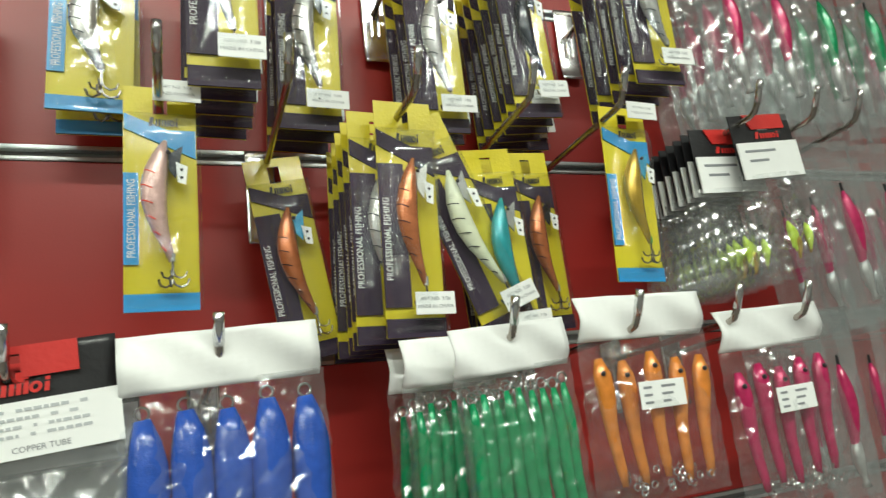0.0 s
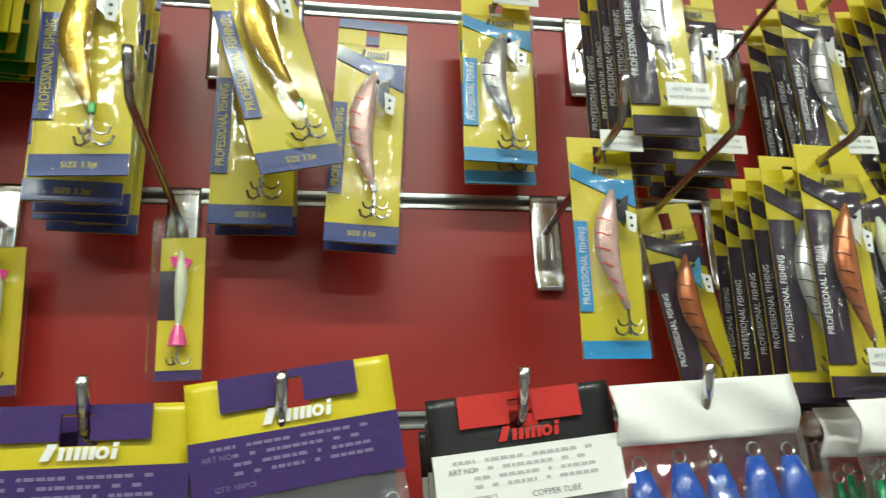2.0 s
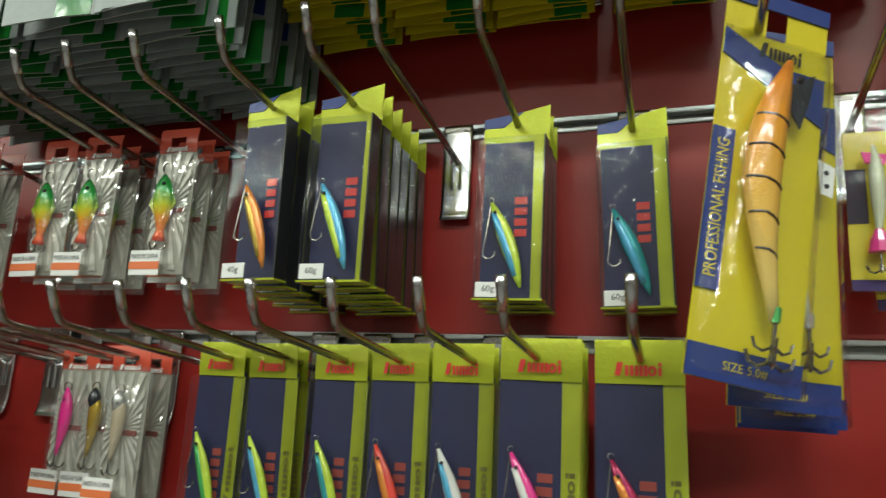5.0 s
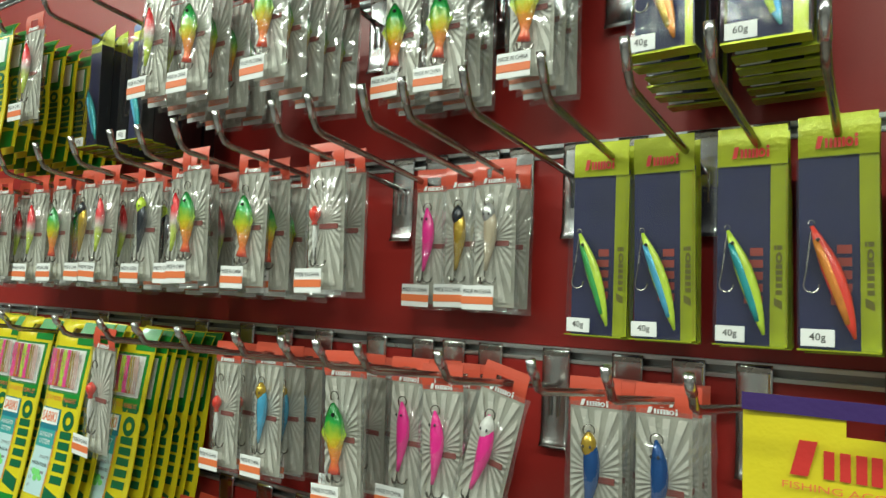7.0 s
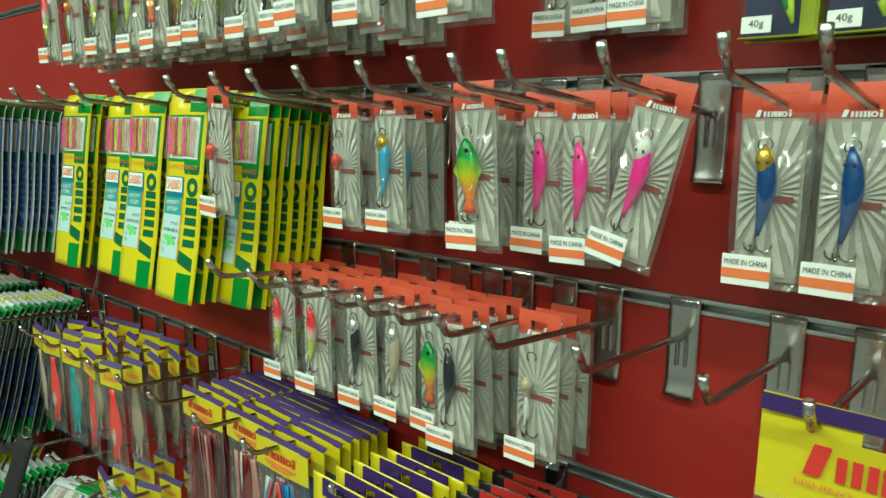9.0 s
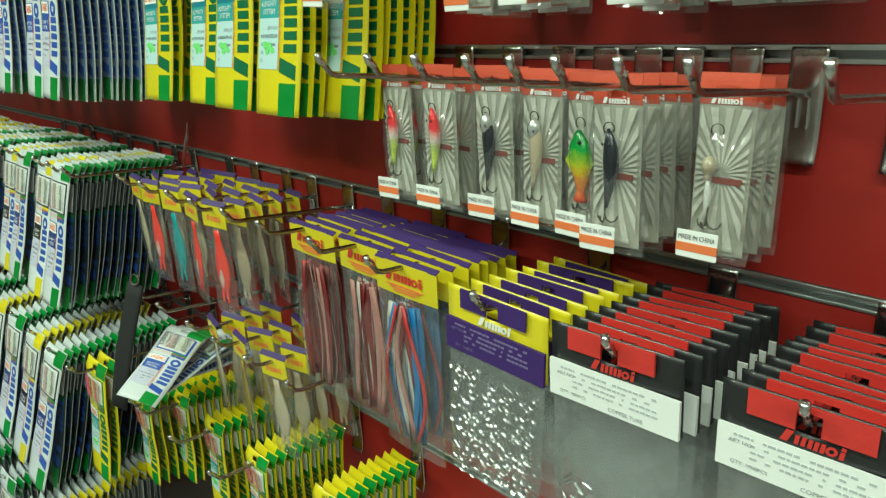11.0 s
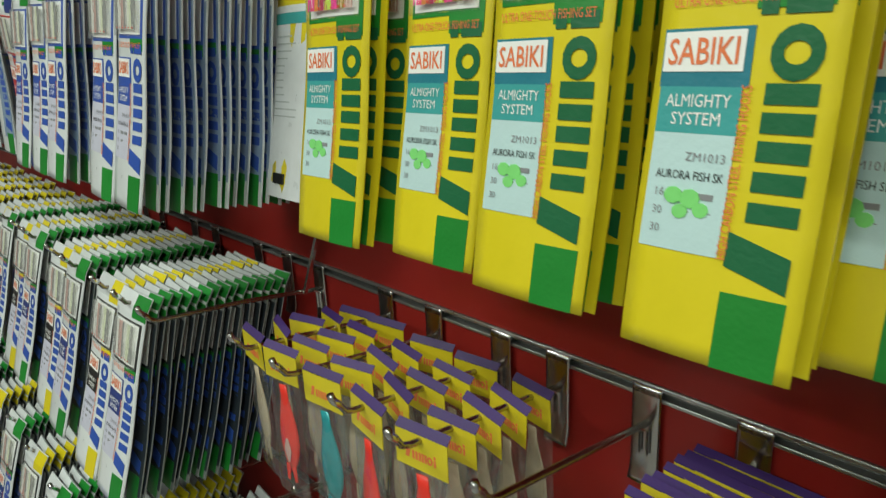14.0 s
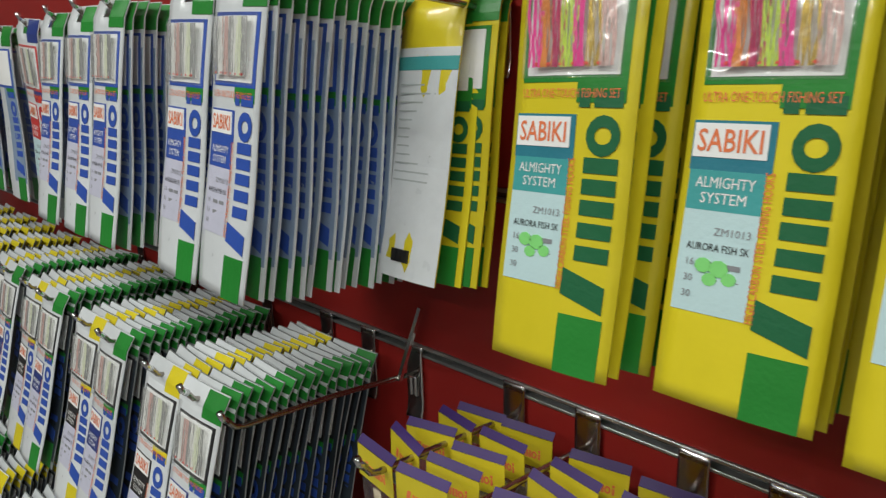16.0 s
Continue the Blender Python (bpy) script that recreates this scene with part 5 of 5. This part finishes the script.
# ---- row B ----
def goods_row_b():
    hang(*egi("cyan", "pinkish", "black"), "B", 0.166, -0.148, 1, swing=0, lean=1)
    hang(*egi("purple", "copper", "sky", h=0.185, w=0.052, label=False), "B", 0.262, -0.06, 1, swing=-9, drop=0.012)
    hang(*egi("purple", "copper", "white", h=0.2), "B", 0.357, -0.15, 1, swing=2)
    hang(*egi("purple", "silver", "black", h=0.2, label=False), "B", 0.338, -0.13, 5, 0.02, swing=1)
    hang(*egi("purple", "pale", "silver", h=0.2), "B", 0.376, -0.142, 1, swing=-20, drop=0.01)
    hang(*egi("purple", "teal", "silver", h=0.18), "B", 0.436, -0.14, 3, 0.02, swing=-4, drop=0.035)
    hang(*egi("purple", "copper", "black", h=0.18, label=False), "B", 0.505, -0.09, 3, 0.02, swing=-3, drop=0.012)
    hang(*egi("cyan", "gold", "sky", w=0.05), "B", 0.572, -0.165, 1, swing=2)
    hang(("hookpack",), hook_pack, "B", 0.742, -0.17, 1, swing=-5)
    hang(("hookpack",), hook_pack, "B", 0.708, -0.15, 9, 0.012, swing=-2, drop=0.008)
    for x in (0.785, 0.855, 0.95):
        hang(("sqj", "crimson"), lambda: squid_jig_bag("crimson"), "B", x + 0.06, -0.16, 3, 0.04, swing=-5, drop=0.02)
    tiger = egi("navy", "amber", "black", w=0.072, h=0.252, label=False, bars=True, size_words="SIZE 5.0#")
    hang(*tiger, "B", -0.372, -0.150, 1, swing=9, turn=30, drop=-0.012, spread=0.3)
    pale_tiger = egi("navy", "pale", "black", w=0.072, h=0.252, label=False, size_words="SIZE 5.0#")
    hang(*pale_tiger, "B", -0.366, -0.118, 1, swing=3, turn=24, drop=-0.006, spread=0.5)
    hang(*pale_tiger, "B", -0.364, -0.09, 2, 0.03, swing=1, turn=26)
    hang(("slim",), slim_box, "B", -0.304, -0.055, 1, drop=0.005)
    hang(("slim",), slim_box, "B", -0.29, -0.03, 1, 0.03, swing=-2, drop=0.012)
    hang(("slim",), slim_box, "B", -0.153, -0.034, 1, swing=-1, drop=0.004)
    def jb(weight, mats):
        return ("jigbox", weight, mats), lambda: jig_box(weight, mats, 0.056 if weight == "60g" else 0.05)
    hang(*jb("60g", ("teal", "sky")), "B", -0.47, -0.04, 2, 0.018, swing=-2)
    hang(*jb("60g", ("lime", "sky")), "B", -0.562, -0.062, 3, 0.02, swing=0)
    hang(*jb("60g", ("sky", "lime")), "B", -0.688, -0.118, 6, 0.021, swing=0)
    hang(*jb("40g", ("orange", "gold")), "B", -0.757, -0.125, 6, 0.021, swing=0)
    for x, m, st in ((-0.887, ("green", "lime", "orange"), "bib"), (-0.978, ("green", "lime", "orange"), "bib"), (-1.032, ("teal", "lime", "red"), "bib")):
        hang(("red", m, st), lambda m=m, st=st: red_pack(m, style=st), "B", x, -0.085, 3, 0.025)
    for x, m, st, y in ((-1.13, ("green", "lime", "red"), "bib", -0.17), (-1.24, ("green", "lime", "orange"), "bib", -0.175), (-1.305, ("lime", "red"), "jig", -0.18)):
        hang(("red", m, st), lambda m=m, st=st: red_pack(m, style=st), "B", x, y, 5, 0.026)
    for x in (-1.42, -1.52):
        hang(("jigbox", "60g", ("teal", "sky")), None, "B", x, -0.12, 6, 0.018)
    hang(("red", ("lime", "red"), "jig"), None, "B", -1.56, -0.19, 1)
    for x in (-1.66, -1.78):
        hang(("sab_g",), lambda: plain_bag("yellow", 0.08, 0.17), "B", x, -0.19, 10, 0.018)


# ---- row C ----
def goods_row_c():
    hang(("squid", "royal"), lambda: squid_bag("royal"), "C", 0.2, -0.19, 1, swing=-2, drop=-0.009, spread=0.3)
    hang(("squid", "emerald"), lambda: squid_bag("emerald", w=0.1, count=9), "C", 0.412, -0.185, 1, swing=-3, spread=0.3)
    hang(("squid", "emerald"), None, "C", 0.385, -0.15, 2, 0.04, swing=0)
    hang(("squid", "orange"), lambda: squid_bag("orange", w=0.13, h=0.155, rings=False, label=True), "C", 0.543, -0.18, 1, swing=0, drop=-0.018, spread=0.3)
    hang(("squid", "crimson"), lambda: squid_bag("crimson", w=0.13, h=0.16, rings=False, label=True), "C", 0.687, -0.18, 1, swing=-2, spread=0.3)
    for x in (0.8, 0.9):
        hang(("sqj", "crimson"), None, "C", x, -0.15, 3, 0.04)
    hang(("wide", "black"), lambda: wide_header("black"), "C", 0.08, -0.188, 1, swing=-5, drop=-0.006, spread=0.3)
    hang(("wide", "black", 0), lambda: wide_header("black", front=False), "C", 0.09, -0.17, 4, 0.03, swing=-2)
    hang(("wide", "purple"), lambda: wide_header("purple", filled="rings"), "C", -0.057, -0.195, 1, swing=-8, drop=-0.02, spread=0.3)
    hang(("wide", "purple", 0), lambda: wide_header("purple", front=False), "C", -0.055, -0.175, 5, 0.025, swing=-2)
    hang(("wide", "purple"), None, "C", -0.168, -0.195, 1, swing=0, drop=-0.003, spread=0.3)
    hang(("wide", "purple", 0), None, "C", -0.165, -0.175, 5, 0.028, swing=1)
    hang(("squid", "tan"), lambda: squid_bag("tan", w=0.055, h=0.15, rings=False), "C", -0.258, -0.17, 2, 0.03)
    def jc(weight, mats):
        return ("jigcard", weight, mats), lambda: jig_card(weight, mats, 0.059 if weight == "60g" else 0.05)
    for weight, mats, x, y, n in (("60g", ("crimson", "orange"), -0.463, -0.1, 3), ("60g", ("pink", "white"), -0.531, -0.1, 3), ("40g", ("white", "sky"), -0.596, -0.075, 2), ("40g", ("red", "orange"), -0.65, -0.07, 3),
                               ("40g", ("lime", "teal"), -0.708, -0.06, 2), ("40g", ("lime", "sky"), -0.775, -0.058, 2), ("40g", ("lime", "green"), -0.829, -0.058, 2)):
        hang(*jc(weight, mats), "C", x, y, n, 0.017, swing=0)
    def rp(mats, st, **kw):
        return ("red", mats, st), lambda: red_pack(mats, style=st, **kw)
    for x, y, m, st, n, sw in ((-0.938, -0.05, ("tan", "silver"), "jig", 2, 0), (-0.982, -0.035, ("gold", "black"), "jig", 1, 0), (-1.024, -0.03, ("pink", "pink"), "jig", 1, 0),
                               (-1.074, -0.14, ("red", "white"), "bead", 2, -1), (-1.178, -0.14, ("green", "lime", "orange"), "bib", 4, 0), (-1.24, -0.165, ("green", "lime", "orange"), "bib", 1, 0),
                               (-1.295, -0.14, ("lime", "red"), "jig", 5, 0), (-1.36, -0.14, ("black", "lime"), "jig", 4, 0), (-1.431, -0.15, ("lime", "red"), "jig", 4, 1), (-1.49, -0.14, ("gold", "black"), "jig", 4, 0),
                               (-1.54, -0.15, ("green", "lime", "orange"), "bib", 4, 0), (-1.6, -0.15, ("lime", "red"), "jig", 4, 0), (-1.70, -0.15, ("lime", "red"), "jig", 4, 1), (-1.78, -0.15, ("orange", "white"), "bead", 4, 0), (-1.87, -0.15, ("lime", "red"), "jig", 4, 0)):
        hang(*rp(m, st), "C", x, y, n, 0.03, swing=sw, spread=1.5)


# ---- row D ----
def goods_row_d():
    hang(("acc",), accessory_bag, "D", -0.628, -0.17, 1, swing=0, spread=0.3)
    def rp(mats, st, **kw):
        return ("red", mats, st), lambda: red_pack(mats, style=st, **kw)
    for x, y, m, st, n, sw in ((-0.768, -0.075, ("blue", "blue"), "jig", 3, 0), (-0.822, -0.078, ("blue", "gold"), "jig", 3, 0), (-0.892, -0.105, ("pink", "white"), "jig", 1, 13), (-0.968, -0.085, ("pink", "pink"), "jig", 3, -1),
                               (-1.013, -0.075, ("pink", "pink"), "jig", 3, 0), (-1.052, -0.13, ("green", "lime", "orange"), "bib", 1, -2), (-1.085, -0.08, ("red", "white"), "bead", 3, 0), (-1.195, -0.09, ("sky", "gold"), "jig", 3, -1), (-1.262, -0.09, ("red", "white"), "bead", 3, 0)):
        hang(*rp(m, st), "D", x, y, n, 0.03, swing=sw, spread=1.5)
    hang(("red", ("red", "white"), "bead"), None, "D", -1.375, -0.175, 1, swing=3)
    yf = ("sab_y",), lambda: sabiki("yellow", 0.085, 0.264)
    yb = YB
    for x, y, n in ((-1.81, -0.147, 1), (-1.8, -0.112, 3), (-1.703, -0.126, 7), (-1.6, -0.141, 8), (-1.48, -0.15, 8), (-1.425, -0.105, 6)):
        hang(*yf, "D", x, y, 1, lean=-8, turn=2, spread=0.4, drop=-0.003)
        hang(*yb, "D", x + 0.004, y + 0.014, n, 0.0155, lean=-7, spread=1.2, drop=-0.003)
    hang(("sab_back",), lambda: sabiki("yellow", 0.078, 0.264, False, True), "D", -2.037, -0.05, 1, lean=-10, spread=0.4)
    hang(*yb, "D", -2.03, -0.036, 2, 0.014, lean=-8, spread=1.2)
    hang(*yb, "D", -2.015, -0.035, 2, 0.012, lean=-8, spread=1.2)
    wf = ("sab_w",), lambda: sabiki("white", 0.077, 0.275)
    wb = WB
    for x, n in ((-2.107, 14), (-2.198, 14), (-2.4, 13), (-2.49, 13), (-2.6, 13)):
        hang(*wf, "D", x, -0.2, 1, swing=3, lean=-8, turn=2, spread=0.4)
        hang(*wb, "D", x + 0.004, -0.192, n, 0.0128, swing=3, lean=-6, spread=1.2)
    hang(("sab_wr",), lambda: sabiki("whitered", 0.098, 0.29), "D", -2.72, -0.2, 2, 0.02, swing=4)
    far_bags(*WB, "D", -2.716, -0.16, 9, 0.016, swing=4)
    for x in (-2.86, -3.0, -3.14, -3.3, -3.46, -3.62, -3.8, -4.0, -4.2):
        far_bags(*WB, "D", x, -0.2, 12, 0.015, swing=4)


# ---- rows E to H ----
def goods_low_rows():
    hang(("acc",), None, "E", -0.722, -0.18, 1, swing=0, spread=0.3)
    for x, y, m, st, n, sw in ((-1.005, -0.09, ("tan", "white"), "bead", 3, 0), (-1.082, -0.12, ("black", "black"), "jig", 4, -2), (-1.122, -0.1, ("green", "lime", "orange"), "bib", 3, 0), (-1.168, -0.105, ("tan", "silver"), "jig", 4, 0),
                               (-1.218, -0.115, ("black", "silver"), "jig", 4, 0), (-1.287, -0.12, ("lime", "red"), "jig", 4, 0), (-1.36, -0.112, ("lime", "red"), "jig", 4, 0)):
        hang(("red", m, st), lambda m=m, st=st: red_pack(m, style=st), "E", x, y, n, 0.028, swing=sw, spread=1.7)
    for x, n in ((-0.89, 8), (-1.034, 8)):
        hang(("wide", "black"), None, "F", x, -0.19, 1, swing=-1, spread=0.4)
        hang(("wide", "black", 0), None, "F", x + 0.004, -0.169, n, 0.0205, swing=-1, spread=1.3)
    hang(("wide", "purple"), None, "F", -1.155, -0.19, 1, swing=2, spread=0.4)
    hang(("wide", "purple", 0), None, "F", -1.15, -0.165, 6, 0.026, swing=1, spread=1.3)
    for x, cols in ((-1.311, ("azure", "bone", "maroon", "rose", "azure", "red")), (-1.405, ("rose", "maroon", "bone", "maroon", "rose")), (-1.515, ("maroon", "maroon", "rose", "red", "maroon"))):
        hang(("tent", cols), lambda cols=cols: tentacle_pack(cols), "F", x, -0.158 if x > -1.4 else -0.14, 2, 0.024, swing=1, spread=0.6)
        hang(("tent", 0), lambda: tentacle_pack(("tan",), front=False), "F", x, -0.11 if x > -1.4 else -0.096, 6, 0.0155, swing=1, spread=1.2)
    for x, c in ((-1.715, "red"), (-1.79, "red"), (-1.86, "teal"), (-1.94, "red"), (-2.0, "tan")):
        hang(("spoon", c), lambda c=c: spoon_pack(c), "F", x, -0.175, 1, swing=1, spread=2, twist=5)
        hang(("spoon", "tan"), lambda: spoon_pack("tan"), "F", x, -0.141, 4, 0.034, swing=1, spread=2.5, twist=6)
    wgs = (("sab_s",), lambda: sabiki("slate", 0.08, 0.28)), (("sab_g2",), lambda: sabiki("gold", 0.08, 0.28))
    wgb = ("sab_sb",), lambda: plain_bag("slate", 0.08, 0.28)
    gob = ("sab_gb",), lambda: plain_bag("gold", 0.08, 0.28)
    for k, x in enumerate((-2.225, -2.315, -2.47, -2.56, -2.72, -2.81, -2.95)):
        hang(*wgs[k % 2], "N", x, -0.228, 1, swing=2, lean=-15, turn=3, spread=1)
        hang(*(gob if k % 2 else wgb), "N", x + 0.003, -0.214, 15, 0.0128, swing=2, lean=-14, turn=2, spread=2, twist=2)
    for x, c in ((-1.62, "tan"), (-1.72, "gold"), (-1.81, "tan")):
        hang(("spoon", c), lambda c=c: spoon_pack(c), "G", x, -0.165, 4, 0.036, swing=1, spread=2.5, twist=6)
    small = ("sab_ys",), lambda: sabiki("yellow", 0.06, 0.18)
    smallb = ("sab_ysb",), lambda: plain_bag("yellow", 0.06, 0.18)
    for x, y in ((-1.66, -0.2), (-1.8, -0.2), (-1.93, -0.2), (-1.975, -0.25), (-1.5, -0.18)):
        hang(*small, "H", x, y, 1, swing=3, spread=1)
        hang(*smallb, "H", x, y + 0.016, 9, 0.016, swing=2, spread=1.5)
    hang(("sab_ym",), lambda: sabiki("yellow", 0.075, 0.24), "L", -2.05, -0.295, 2, 0.02, swing=4, lean=-6, turn=4)
    for k in range(7):
        m = pose(-1.865 - 0.02 * (k % 3), -0.195 + 0.02 * k, 0.645 - 0.012 * k, -62 - 3 * k, 14 - 7 * (k % 4), 30 - 9 * k)
        put(("sab_ws",), lambda: sabiki("white", 0.07, 0.15), m)
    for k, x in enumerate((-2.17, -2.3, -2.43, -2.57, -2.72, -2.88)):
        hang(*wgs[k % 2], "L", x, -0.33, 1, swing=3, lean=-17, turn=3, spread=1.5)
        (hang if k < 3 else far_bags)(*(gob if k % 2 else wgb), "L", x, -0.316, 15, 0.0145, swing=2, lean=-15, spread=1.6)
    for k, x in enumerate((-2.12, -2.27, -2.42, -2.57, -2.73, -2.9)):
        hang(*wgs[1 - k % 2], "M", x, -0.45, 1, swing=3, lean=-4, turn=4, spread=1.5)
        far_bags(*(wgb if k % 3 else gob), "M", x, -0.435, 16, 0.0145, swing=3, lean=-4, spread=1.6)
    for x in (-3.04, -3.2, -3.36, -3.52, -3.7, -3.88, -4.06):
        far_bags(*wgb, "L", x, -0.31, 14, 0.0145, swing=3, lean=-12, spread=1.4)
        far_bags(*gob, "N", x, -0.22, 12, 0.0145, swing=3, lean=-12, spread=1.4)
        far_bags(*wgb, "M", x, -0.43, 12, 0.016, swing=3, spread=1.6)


def loose_things():
    strap = root("hanging_strap", "flat black strap hanging down in front of the rig bags", "strap")
    part("band", sheet(-0.017, 0.017, -0.22, 0.0, 0, 0.003, lambda u, v: 0.004 * math.sin(4 * v), 4, 10), mat("black_webbing", (0.008, 0.008, 0.009), 0.75, var=0.2, bump=0.4, bscale=900), strap, "", True)
    part("loop", tube(ring_points(0, 0.001, 0.008, 0.009, 10), 0.0016, 6), STEEL, strap)
    strap.matrix_basis = pose(-1.905, -0.246, 0.745, -14, 9, 20)
    b = mat("blue_plastic", (0.02, 0.06, 0.5), 0.35, var=0.1, coat=0.2)
    crate = root("blue_crate", "bright blue plastic crate standing by the display wall", "crate")
    for n, d in (("side", (-0.2, 0.2, -0.16, -0.155, 0, 0.2)), ("side", (-0.2, 0.2, 0.155, 0.16, 0, 0.2)), ("side", (-0.2, -0.195, -0.155, 0.155, 0, 0.2)), ("side", (0.195, 0.2, -0.155, 0.155, 0, 0.2)), ("base", (-0.195, 0.195, -0.155, 0.155, 0, 0.006)), ("rim", (-0.206, 0.206, -0.172, -0.16, 0.185, 0.2)), ("rim", (0.2, 0.212, -0.16, 0.16, 0.185, 0.2))):
        part(n, box(*d, 0.0015), b, crate)
    strip = root("steel_strip", "short bent steel strip hanging off the wall rail", "bracket")
    part("blade", tube([(0, -0.012, 0.04), (-0.01, -0.02, 0), (-0.022, -0.03, -0.05)], 0.0035, 4), CHROME, strip)
    strip.matrix_basis = pose(-2.115, 0, 0.92)
    top = 0.1
    crate.matrix_basis = pose(-2.98, -0.64, 0, 0, 0, 4)
    shelf = root("low_shelf", "low dark shelf unit crowded with small boxed goods", "shelf")
    x0, x1 = -4.5, -3.24
    for z in (0.03, top):
        part("board", box(x0, x1, -0.9, -0.52, z - 0.018, z, 0.002), BLK, shelf)
    for x in (x0, x1 - 0.02):
        part("side_panel", box(x, x + 0.02, -0.9, -0.521, 0.0, top - 0.0185, 0.002), BLK, shelf)
    rr = random.Random(77)
    tones = (BLK, SCARLET, WHT, NAVY, YEL2, GRN, SHADEW)
    words_of = ("black", "red", "white", "navy", "yellow", "green", "white")
    for z in (top,):
        for y in (-0.84, -0.725, -0.6):
            x = x0 + 0.02
            while x < x1 - 0.1:
                w, d, h, q = rr.uniform(0.06, 0.11), rr.uniform(0.02, 0.028), rr.uniform(0.14, 0.27), rr.randrange(7)
                pack = root("small_carton", f"small {words_of[q]} cardboard carton standing on the low shelf", "carton", "cartons on the low shelf")
                part("carton_body", box(-w / 2, w / 2, -d, d, 0, h, 0.002), tones[q], pack)
                part("carton_label", box(-w * 0.35, w * 0.35, -d - 0.001, -d, h * 0.3, h * 0.7), tones[(q + 2) % 7], pack)
                pack.matrix_basis = pose(x + w / 2, y, z, 0, 0, rr.uniform(-4, 4))
                x += w + rr.uniform(0.012, 0.03)


goods_row_a()
goods_row_b()
goods_row_c()
goods_row_d()
goods_low_rows()
loose_things()
join_far()
